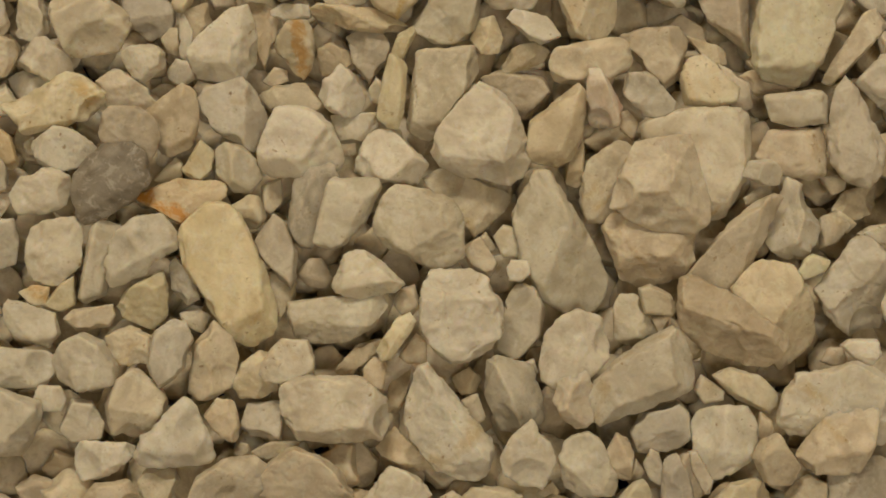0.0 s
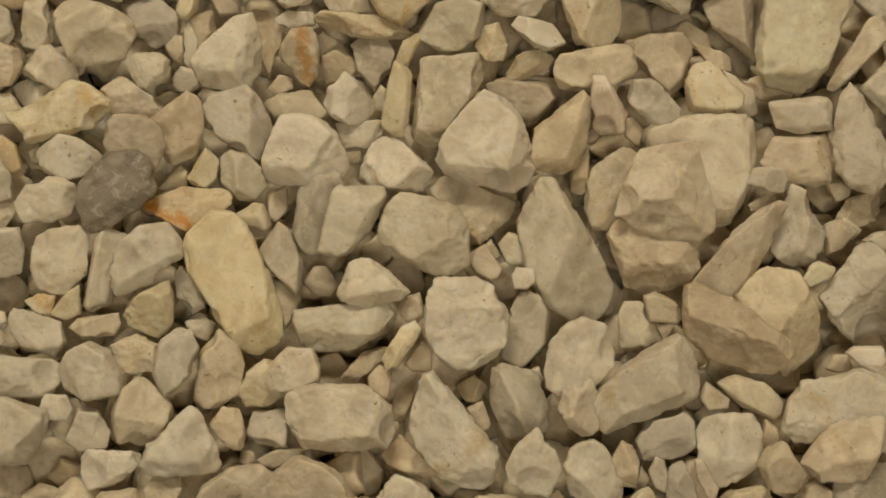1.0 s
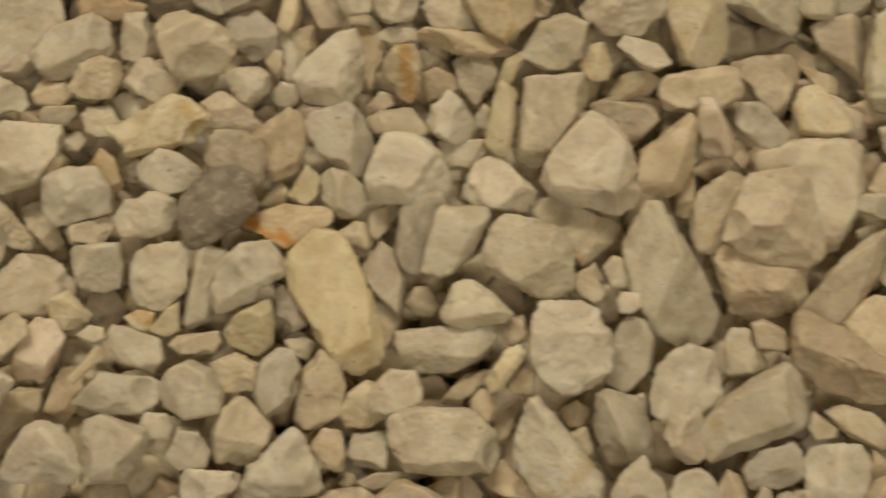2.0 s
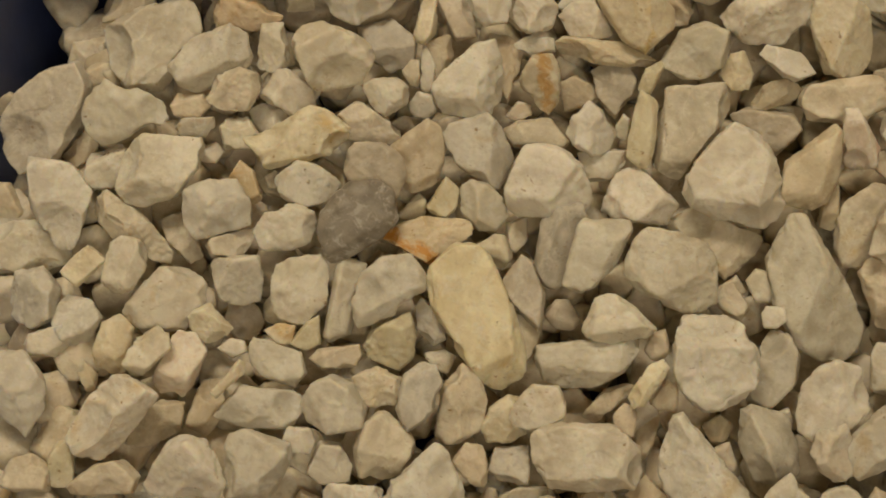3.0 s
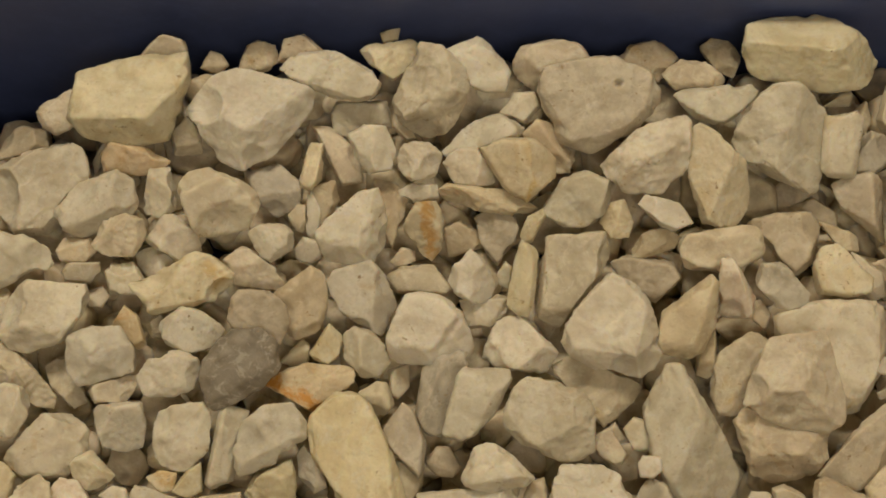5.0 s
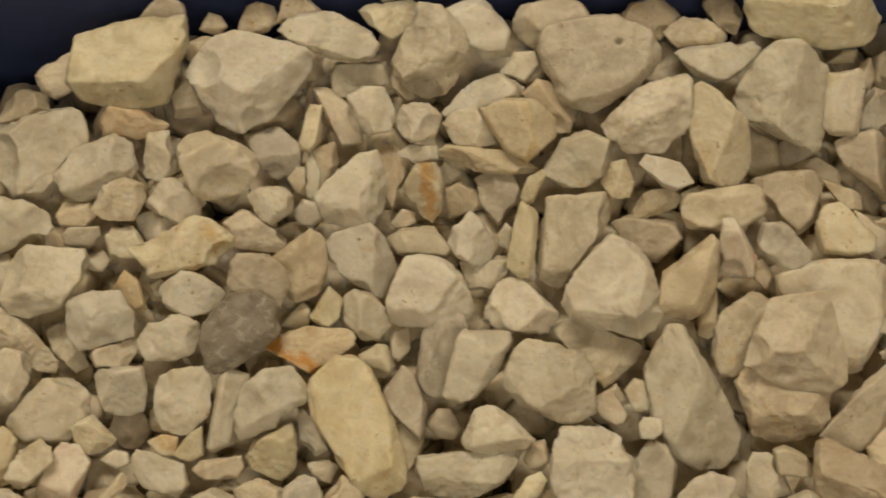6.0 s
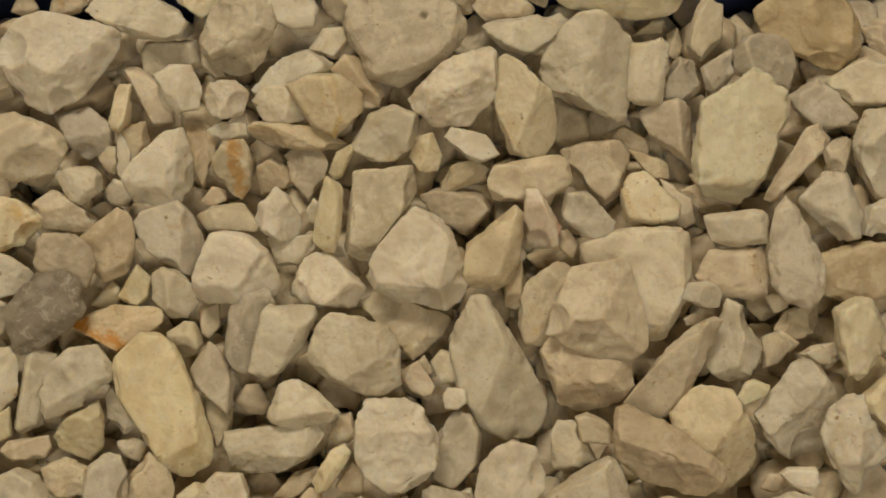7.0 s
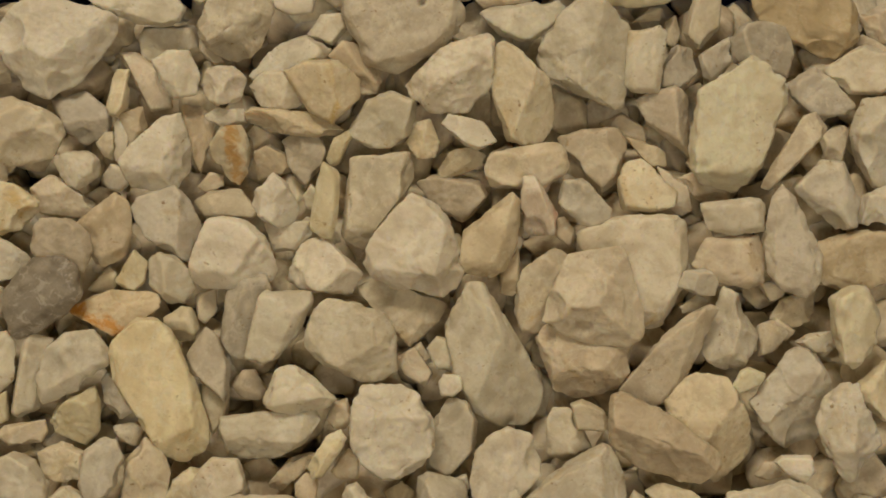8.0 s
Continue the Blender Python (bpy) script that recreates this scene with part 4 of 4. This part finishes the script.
stone("c", -123.0, 181.1, -3.9, (267, 6.5), (339, 9.8), (51, 6.1), (105, 6.4), (167, 8.7))
stone("w", -109.0, 164.1, 5.3, (223, 13.7), (250, 9), (263, 9.7), (289, 15.1), (334, 22.5), (40, 15.6), (61, 11.2), (96, 11.1), (116, 14.5))
stone("y", -82.8, 188.9, -4.0, (200, 4), (286, 2.8), (348, 3.9), (104, 2.5))
stone("y", -82.5, 177.1, -4.5, (207, 10.1), (235, 7.3), (304, 8.7), (343, 10.7), (48, 13.9), (99, 8), (136, 12.2))
stone("n", -63.0, 157.3, 5.7, (207, 18.3), (228, 19.3), (268, 20.9), (316, 18.7), (344, 16.2), (7, 17.5), (49, 18), (81, 20), (156, 13.4), faces=((120, 12, 0), (300, 34, 6), (30, 36, 10),))
stone("x", -42.4, 170.9, 5.3, (203, 11.1), (242, 10.3), (278, 13.2), (348, 14.7), (37, 9.9), (57, 10.5), (117, 11.8))
stone("c", -9.3, 175.0, -4.2, (203, 16.6), (241, 13), (289, 8.7), (306, 9.1), (34, 15.9), (81, 11.4), (104, 10.8), (147, 15.2))
stone("h", 10.9, 152.1, 4.5, (207, 21.5), (254, 21), (297, 17.6), (306, 17.8), (356, 26.4), (28, 26.4), (67, 22.2), (95, 20.4), (105, 20.8), (160, 27), faces=((110, 5, 0), (280, 46, 14), (350, 44, 20), (190, 30, 18),), bites=None)
stone("c", 33.7, 181.4, -12.2, (239, 7.3), (271, 9.6), (321, 11.3), (34, 13.3), (67, 10.3), (103, 8.3), (128, 10))
stone("t", 68.4, 183.3, -12.4, (214, 5.4), (245, 5.9), (340, 8.8), (39, 8.3), (79, 8.3), (129, 9.8))
stone("c", 55.5, 171.6, -3.9, (221, 11.1), (271, 7.4), (316, 12), (53, 7.3), (86, 7), (130, 9.5))
stone("w", 65.0, 156.8, -4.2, (222, 12), (250, 9.5), (297, 8.9), (321, 10.8), (55, 16.8), (97, 8.2), (125, 14.1))
stone("v", 106.6, 179.3, 4.9, (192, 30.1), (214, 27.3), (258, 17.3), (277, 18.7), (327, 30.4), (9, 29.5), (55, 18), (64, 16.7), (93, 18.4), (114, 21.7), (160, 29.8), faces=((92, 36, 1), (258, 32, 0), (352, 42, 12),), bites=None)
stone("w", 90.1, 137.1, 4.5, (224, 17.2), (243, 15.4), (293, 27.3), (354, 20.5), (23, 23), (50, 23.2), (93, 23.5), (132, 19.7), (150, 17.4), faces=((160, 16, -2), (345, 26, 2), (265, 30, 14),), bites=((200, 50, 34, 20),))
stone("y", 63.9, 119.2, 5.0, (187, 12.8), (198, 13), (254, 21), (318, 20.7), (354, 15.3), (17, 12.4), (46, 12.4), (64, 17.4), (143, 21.5), faces=((150, 18, -1), (340, 34, 3), (80, 40, 12),), bites=None)
stone("w", 31.5, 128.1, 5.4, (226, 17.6), (266, 16.9), (312, 20.9), (355, 18.6), (46, 23.9), (108, 11.9), (136, 10.6), faces=((120, 14, 0), (290, 30, 2), (190, 44, 9),))
stone("y", 120.8, 163.2, -12.1, (274, 2.8), (343, 6), (91, 3.2), (127, 1.6))
stone("x", -142.5, 141.6, 5.1, (205, 23.5), (210, 22.9), (247, 22), (294, 19.6), (326, 20.5), (339, 22.6), (54, 26.3), (78, 20.9), (109, 23.5), (139, 25.5), faces=((85, 14, 0), (322, 38, 4), (232, 34, 6), (150, 22, 10),), bites=((275, 35, 34, 22),))
stone("b", -194.3, 126.5, -3.7, (191, 14.8), (261, 8.7), (282, 8.6), (334, 14.2), (59, 7.1), (78, 6.2), (154, 14.3))
stone("w", -236.5, 111.3, -4.3, (191, 21.2), (217, 20.8), (276, 20.6), (326, 15.9), (12, 23.5), (64, 24.9), (107, 17.2), (117, 16.9))
stone("w", -207.7, 101.8, 5.1, (205, 18.8), (250, 16), (294, 11.5), (325, 15.3), (19, 17.9), (57, 16.9), (112, 11), (140, 11.9), top=((-13.1, -1.5, 0.8), (7.9, 12.5, 0.8), (15.5, 4.0, 1), (4.4, -3.7, 1.1), (-12.9, -11.4, 0.9)))
stone("w", -182.5, 110.1, -3.6, (220, 10.3), (258, 10.6), (311, 10.1), (4, 6.9), (17, 7.6), (95, 10.9), (173, 6.4))
stone("c", -197.2, 87.7, 5.2, (238, 10.8), (271, 9.6), (330, 10.3), (13, 11.6), (70, 9.9), (115, 7.9), (163, 9.8))
stone("c", -217.3, 83.0, -4.0, (205, 7.8), (268, 5.5), (316, 6.7), (23, 7.9), (91, 5.5), (144, 7.3))
stone("w", -174.1, 89.0, -4.0, (222, 10), (250, 9), (303, 10.5), (23, 10.2), (50, 8.1), (91, 10.6), (145, 10.1))
stone("w", -154.2, 102.8, 4.8, (206, 14.2), (261, 15.2), (281, 15.4), (334, 15.7), (32, 16.1), (67, 12.5), (102, 16.1), (158, 18.5))
stone("n", -133.0, 115.2, -12.0, (203, 9.3), (234, 8.5), (297, 11.8), (354, 13), (53, 10.8), (105, 11.2))
stone("w", -94.6, 149.5, -12.2, (189, 12.9), (253, 9.2), (293, 7.7), (13, 12.7), (91, 9), (154, 13.8))
stone("x", -88.4, 129.0, 4.9, (202, 7.7), (223, 8), (281, 10.1), (348, 10.4), (25, 9.8), (88, 10.4), (123, 11))
stone("x", -67.3, 124.0, 4.9, (190, 9.7), (230, 8.9), (277, 8.3), (347, 9.4), (46, 9), (95, 8.5), (152, 10.2))
stone("y", -115.7, 123.7, -3.4, (213, 7.9), (256, 10.2), (322, 7.1), (359, 5.1), (86, 10.5), (166, 3.6))
stone("c", -104.9, 132.4, -12.1, (207, 4.6), (281, 13.1), (11, 9.4), (52, 7.8), (91, 13.1))
stone("w", -40.3, 139.4, -3.9, (218, 18.1), (284, 7), (351, 17.4), (59, 13.6), (108, 8), (133, 8.2))
stone("w", -45.7, 124.8, -3.8, (213, 9.3), (261, 8.4), (290, 9.9), (31, 7.8), (98, 8.5), (130, 10))
stone("c", -24.0, 120.3, 4.3, (207, 10.8), (219, 9.1), (241, 10.2), (316, 13.3), (353, 16), (51, 15.1), (89, 14.1), (115, 15.4))
stone("c", -10.2, 134.9, -4.1, (219, 5.8), (280, 12.6), (348, 12.2), (35, 7.7), (76, 10.7), (139, 12.2))
stone("w", -23.2, 153.9, -4.3, (247, 5.7), (321, 6.7), (21, 8.5), (94, 6.8), (145, 6))
stone("c", -74.7, 144.9, -3.8, (226, 5), (285, 7.5), (21, 3.1), (60, 4.3), (173, 5.6))
stone("c", -36.7, 109.4, -4.0, (203, 18), (258, 5.7), (265, 5.5), (321, 18.2), (62, 7.8), (85, 5.5), (125, 15.8))
stone("w", 1.5, 110.6, -3.8, (239, 13.3), (271, 12.2), (338, 14.6), (355, 14.7), (70, 13), (108, 10.4), (147, 9.8))
stone("w", -67.3, 112.2, -4.0, (205, 7.9), (261, 4.5), (287, 4.6), (13, 8.5), (86, 4.4), (122, 5.8))
stone("c", -109.8, 107.5, -12.2, (251, 11.5), (334, 5), (17, 7.8), (103, 10.7), (179, 7))
stone("w", -195.1, 70.7, -4.1, (195, 7.8), (271, 7.2), (330, 8), (32, 7), (96, 6.9), (136, 8.1))
stone("w", -214.5, 72.9, -4.0, (204, 8), (267, 4.4), (319, 6.3), (11, 8.7), (93, 4.2), (142, 7))
stone("w", -225.2, 49.7, 4.9, (190, 19.8), (260, 16.5), (288, 12.2), (323, 11.9), (28, 20.7), (86, 14.8), (126, 17.4), (170, 19.3))
stone("c", -208.0, 64.3, -11.9, (192, 5.1), (264, 4.5), (324, 4.4), (41, 4.5), (109, 3.9))
stone("c", -260.5, 153.4, -55.0, (181, 13.4), (278, 6.8), (285, 6.4), (17, 11.9), (77, 8.5), (117, 7.9))
stone("c", -241.0, 145.2, -55.0, (282, 3.1), (288, 3), (74, 4.6), (84, 4.8), (168, 11.8))
stone("c", -167.5, 165.8, -12.1, (181, 7.8), (244, 7.5), (309, 1.3), (81, 5.8), (117, 5.3))
stone("c", -173.5, 141.0, -11.6, (195, 7.3), (271, 9), (8, 6.5), (41, 5.8), (136, 6.5))
stone("n", -279.6, 75.9, -4.3, (187, 19.5), (213, 23.1), (293, 18.2), (326, 14.6), (346, 16.1), (27, 23.2), (102, 21.7), (130, 16.6), (151, 17.1))
stone("x", -242.5, 76.6, 5.2, (204, 18.3), (240, 17.2), (286, 11.5), (304, 13.4), (13, 17.6), (69, 10.8), (135, 15.9), (164, 17.5), top=((-15.2, 1.2, 0.8), (-6.6, 11.0, 0.9), (0.9, 2.5, 1), (13.2, 0.2, 0.8), (-6.5, -9.7, 0.8)))
stone("c", -261.2, 100.5, -12.2, (210, 5), (289, 4.5), (10, 5.8), (85, 5.4), (140, 5.6))
stone("w", -268.4, 34.4, 4.9, (188, 11.8), (215, 11), (264, 18.2), (332, 13.9), (344, 12.2), (36, 14.2), (83, 17.3), (166, 17))
stone("w", -250.5, 54.4, -3.7, (234, 12.1), (275, 9.8), (331, 6.9), (57, 10.8), (112, 8.3), (169, 9.6))
stone("c", -266.4, 65.5, -11.7, (232, 9.8), (300, 7.1), (340, 7.1), (57, 9.4), (143, 4.5))
stone("c", -239.1, 26.5, -3.7, (219, 8.9), (244, 7.4), (351, 19), (39, 8.3), (61, 9), (140, 18.5))
stone("w", -237.8, 6.7, 4.7, (221, 12.1), (296, 9.7), (329, 7.8), (24, 10.1), (76, 12.5), (118, 12.2), (170, 8.8))
stone("y", -256.2, 6.9, 4.9, (231, 8.1), (311, 5.5), (317, 5.4), (47, 8.4), (121, 6.1), (138, 5.4))
stone("w", -284.3, 18.8, -12.0, (180, 18.6), (278, 10.1), (290, 11), (0, 18.6), (60, 11.6), (96, 12.5))
stone("c", -218.3, 25.1, -11.9, (201, 6.4), (228, 6), (308, 11.9), (17, 6.9), (38, 6.5), (120, 10.7))
stone("w", -200.6, 32.8, 5.1, (190, 14.6), (223, 15.1), (284, 10.5), (358, 14.6), (32, 13.7), (93, 12.4), (120, 13.6), (172, 14.5))
stone("o", -190.9, 47.9, -3.9, (226, 4.2), (304, 9.9), (17, 5), (55, 6.3), (149, 7.1))
stone("c", -195.2, 19.9, -3.8, (202, 9.9), (240, 8.5), (282, 6.6), (325, 7.1), (15, 11), (102, 5.5), (152, 9.5))
stone("w", -221.9, -4.5, -3.8, (221, 17.5), (240, 16.1), (275, 13.2), (319, 14.8), (353, 17.4), (34, 19), (92, 13.4), (142, 10.9))
stone("n", -191.7, 4.1, -4.0, (199, 8.8), (255, 9.9), (287, 11), (356, 11.1), (12, 11.3), (95, 10.1), (147, 12.6))
stone("y", -202.0, -15.2, -4.1, (204, 7.9), (255, 7.9), (316, 8.2), (42, 6.2), (102, 8.7), (140, 9.4))
stone("w", -192.1, -25.3, -4.1, (241, 3.3), (296, 4), (16, 6), (80, 4), (126, 3.7))
stone("y", -225.6, -29.3, 5.0, (212, 11.4), (282, 9), (314, 6.2), (18, 10.3), (54, 10.8), (123, 7), (154, 7.2))
stone("p", -213.4, -32.4, -3.9, (202, 12.8), (261, 13.9), (318, 10.2), (339, 8.5), (34, 12.2), (85, 14.1), (152, 8.1), (158, 7.7))
stone("y", -242.1, -24.7, -3.7, (194, 9.1), (252, 11.7), (299, 11.9), (354, 7.8), (46, 11), (117, 10.2), (161, 7.3))
stone("n", -258.5, -13.8, -3.8, (213, 10.2), (278, 10.6), (331, 9.1), (34, 9.5), (74, 9.3), (160, 9.6))
stone("n", -277.5, -4.7, -3.8, (190, 11), (241, 12.2), (295, 11.6), (355, 10.5), (38, 11), (102, 12.2), (169, 10.5))
stone("w", -270.9, -23.1, -3.5, (221, 9), (268, 7.1), (309, 7.9), (14, 8.8), (109, 4.5), (154, 7.5))
stone("w", -279.1, -47.3, 4.4, (180, 12.4), (230, 11.3), (325, 13.8), (0, 12.5), (36, 13.3), (82, 17.5), (111, 18))
stone("c", -256.2, -34.6, -11.8, (207, 2.7), (271, 8.4), (351, 6.2), (38, 4.1), (117, 8))
stone("w", -237.7, -58.3, 4.9, (217, 20.2), (247, 18.6), (298, 13.3), (325, 10.1), (327, 10.5), (56, 19), (91, 17.8), (135, 13.1), (152, 13), faces=((130, 16, 0), (310, 40, 0),))
stone("t", -224.4, -56.2, -11.9, (268, 10), (298, 8.3), (355, 12.2), (85, 10.1), (128, 6.3), (156, 8.2))
stone("t", -203.4, -48.1, -11.9, (244, 11.4), (324, 8.8), (0, 8.3), (105, 10.6), (160, 4.9))
stone("y", -191.4, -40.6, 4.7, (218, 8.9), (313, 2.8), (355, 6.5), (68, 9.3), (139, 2.1))
stone("c", -263.6, -61.9, -12.0, (245, 12.4), (307, 8.6), (334, 8.8), (50, 11.1), (111, 10.9), (164, 9.4))
stone("y", -260.2, -75.4, -3.9, (189, 5.3), (271, 9.6), (351, 6), (11, 5.1), (102, 8.8), (148, 5.9))
stone("c", -274.2, -79.7, -3.8, (194, 11.2), (271, 7.9), (353, 10.4), (52, 7.8), (104, 7.3), (154, 8))
stone("c", -242.2, -80.6, -3.8, (214, 15.1), (274, 7), (342, 14.3), (46, 11.3), (102, 5.9), (129, 6.3))
stone("w", -206.8, -76.8, 5.0, (192, 18.6), (271, 13.1), (334, 18.2), (22, 13.9), (38, 13.5), (88, 13.4), (129, 11.2), (148, 10.6))
stone("w", -178.5, -50.3, -3.6, (250, 10.5), (254, 9.5), (273, 8.9), (329, 15.8), (32, 17), (85, 8.3), (139, 11.9))
stone("w", -177.6, -75.3, 4.7, (190, 15.3), (274, 13.3), (337, 12.2), (0, 14.7), (72, 12.3), (106, 14.8), (168, 13.2))
stone("c", -296.1, 39.6, -11.7, (180, 8.8), (257, 9.8), (287, 7.7), (28, 5.2), (88, 8.9))
stone("c", -257.7, 134.1, -48.0, (232, 10.6), (286, 6.3), (346, 12.1), (12, 13.1), (100, 6.3), (135, 6.8))
stone("c", -277.4, 124.9, -55.0, (221, 9.3), (297, 8.8), (10, 9.6), (100, 9.6), (166, 9.8))
stone("c", -302.2, 88.4, -19.0, (180, 7.1), (282, 4.2), (349, 6.3), (72, 5.3), (129, 4.9))
stone("c", -295.8, -4.2, -12.2, (180, 4.9), (297, 6.5), (6, 4.4), (75, 8.1))
stone("z", 157.1, 104.0, 4.2, (210, 26.4), (256, 28.3), (315, 19.4), (337, 15.2), (3, 21.6), (52, 27.6), (76, 29.1), (123, 21.5), (169, 19.7), (178, 20.4), faces=((130, 4, 0), (275, 46, 20), (350, 50, 15), (170, 45, 17),), bites=((250, 62, 58, 34),))
stone("n", 170.1, 142.5, -4.3, (187, 13.3), (241, 10.5), (270, 12.5), (345, 13.9), (14, 13.3), (80, 12.3), (102, 12.3), (138, 13.8))
stone("b", 190.9, 159.0, -3.5, (194, 21.7), (239, 13.7), (273, 19.9), (313, 23.3), (350, 24), (28, 21), (90, 19.5), (125, 19.8))
stone("y", 144.5, 158.4, -3.8, (211, 10.9), (248, 13.3), (320, 8.9), (357, 7.9), (66, 12.9), (149, 7.7), (164, 6.2))
stone("w", 117.9, 135.6, 5.1, (220, 14.6), (266, 15.1), (352, 7.7), (45, 14), (99, 14.6), (176, 8.5), top=((-6.0, 10.6, 0.9), (4.4, 13.0, 0.9), (3.1, -13.0, 1), (-5.6, -12.9, 1)))
stone("n", 132.7, 134.5, -3.7, (276, 9.1), (318, 8), (10, 7.8), (74, 9), (153, 6.4), (180, 8.4))
stone("w", 149.5, 137.6, -3.5, (191, 7), (281, 9.5), (324, 6.5), (6, 7.4), (122, 5.6))
stone("c", 125.1, 108.8, -4.6, (204, 6.7), (230, 4.4), (233, 5.1), (3, 11.5), (59, 15.8), (106, 13.6))
stone("t", 109.2, 110.8, -18.9, (218, 6.8), (256, 5), (350, 10.6), (56, 6), (116, 7.1))
stone("n", 195.1, 122.0, -3.6, (198, 12.8), (229, 10.2), (275, 10.9), (307, 13.8), (39, 7.5), (56, 7.8), (122, 11))
stone("w", 213.6, 132.6, -4.0, (228, 11.1), (264, 10.5), (296, 13.1), (22, 13.3), (68, 11.1), (116, 9.3), (123, 9.4))
stone("c", 180.5, 91.8, 5.3, (256, 18.3), (315, 4.7), (324, 5.9), (39, 17.8), (107, 12.7), (147, 4.9), (153, 6.3))
stone("c", 202.0, 99.6, -12.4, (185, 6.4), (286, 7.9), (347, 4.7), (76, 9.6), (121, 8))
stone("w", 218.1, 97.9, -3.6, (198, 10.5), (214, 12.2), (260, 18.6), (0, 12.3), (97, 19.4), (162, 12.9))
stone("w", 192.4, 71.6, 5.0, (223, 8.1), (281, 15.2), (354, 13.7), (23, 12.2), (83, 14.5), (136, 11.8))
stone("w", 216.8, 70.4, -3.2, (254, 10.4), (278, 9.5), (0, 9.1), (111, 6.1), (169, 7.4))
stone("t", 207.4, 44.6, -4.3, (180, 19.3), (251, 14.4), (287, 11.7), (0, 19.3), (85, 13.5), (105, 13.1))
stone("y", 201.2, 12.6, 4.4, (185, 9.5), (197, 9.4), (231, 14), (325, 10.4), (349, 9.3), (26, 12), (86, 17.9), (122, 16.6))
stone("y", 211.4, -11.9, -4.0, (225, 7.5), (277, 12.6), (0, 11.2), (76, 12.6), (132, 8.1))
stone("x", 196.1, -31.0, 4.8, (198, 11.7), (211, 11.9), (237, 16.5), (314, 15.7), (322, 15.2), (18, 11.1), (25, 11.9), (94, 20.2), (130, 17.6), (160, 14.8), top=((-5.8, 15.4, 0.8), (4.6, 15.3, 0.8), (0.0, -5.7, 1.1), (-7.0, -5.7, 0.9)))
stone("w", 174.8, -14.8, -4.1, (209, 16.4), (225, 17.3), (275, 21.1), (334, 18.9), (348, 17), (26, 17.8), (40, 18.6), (80, 21.2), (141, 13.3), faces=((140, 20, 0), (320, 34, 1), (255, 32, 9),))
stone("w", 187.6, 11.3, -12.0, (240, 4.2), (278, 4.8), (8, 7.8), (97, 3.9), (121, 4.4))
stone("c", 179.9, 26.3, -11.7, (249, 8.4), (292, 7.5), (11, 10), (108, 5.4), (150, 7.1))
stone("c", 170.6, 33.4, -12.2, (210, 3.2), (292, 3.5), (349, 5.1), (90, 4.3))
stone("c", 172.7, 17.0, -11.8, (249, 4), (323, 5.7), (54, 3.4), (146, 4.5))
stone("c", 225.8, 156.4, -12.3, (207, 7.3), (260, 8.2), (0, 10.8), (76, 10), (114, 9.1))
stone("c", 132.2, 154.5, -12.0, (233, 5.5), (341, 3.7), (17, 3.6), (121, 6.1), (180, 3.8))

# ---- the stones underneath and round about, too many and too hidden to count ----
dice.seed(23)
heap_points, heap_faces, heap_count = [], [], 0
for layer, (drop, level, step) in enumerate(((-0.048, 2, 0.0165), (-0.038, 3, 0.0185), (-0.029, 4, 0.021))):
    for i in range(36):
        for j in range(25):
            x = IN_X0 + 0.012 + step * (i + 0.5 * (j % 2)) + dice.uniform(-0.005, 0.005)
            y = IN_Y0 + 0.012 + step * j + dice.uniform(-0.005, 0.005)
            if not (IN_X0 + 0.015 < x < IN_X1 - 0.015 and IN_Y0 + 0.015 < y < IN_Y1 - 0.015):
                continue
            reach = dice.uniform(8.5, 13.5)
            begin = dice.uniform(0, 60)
            ring = plan_of([(begin + 60 * n + dice.uniform(-18, 18), reach * dice.uniform(0.75, 1.15)) for n in range(6)])
            seen = -0.255 < x < 0.2 and y > -0.09
            z = drop + dice.uniform(-0.004, 0.004) + (0 if seen or layer < 2 else 0.012)
            if (x < -0.215 and y > 0.115) or (x < -0.262 and y > 0.085):
                z -= 0.065
            co, triangles = struck_stone(ring, dice.uniform(0.42, 0.56), level)
            turn = np.array(Euler((dice.uniform(-0.4, 0.6), dice.uniform(-0.4, 0.4), dice.uniform(0, 6.3))).to_matrix())
            heap_points.append(co @ turn.T + (x, y, z))
            heap_faces.append(triangles + heap_count)
            heap_count += len(co)
heap = bpy.data.meshes.new("crushed_stone")
heap.from_pydata(np.concatenate(heap_points).tolist(), [], np.concatenate(heap_faces).tolist())
heap.shade_smooth()
heap.materials.append(LOOSE)
tagged(new("crushed_stone", heap), "crushed cream marble filling the crate beneath", "gravel", kind="stuff")
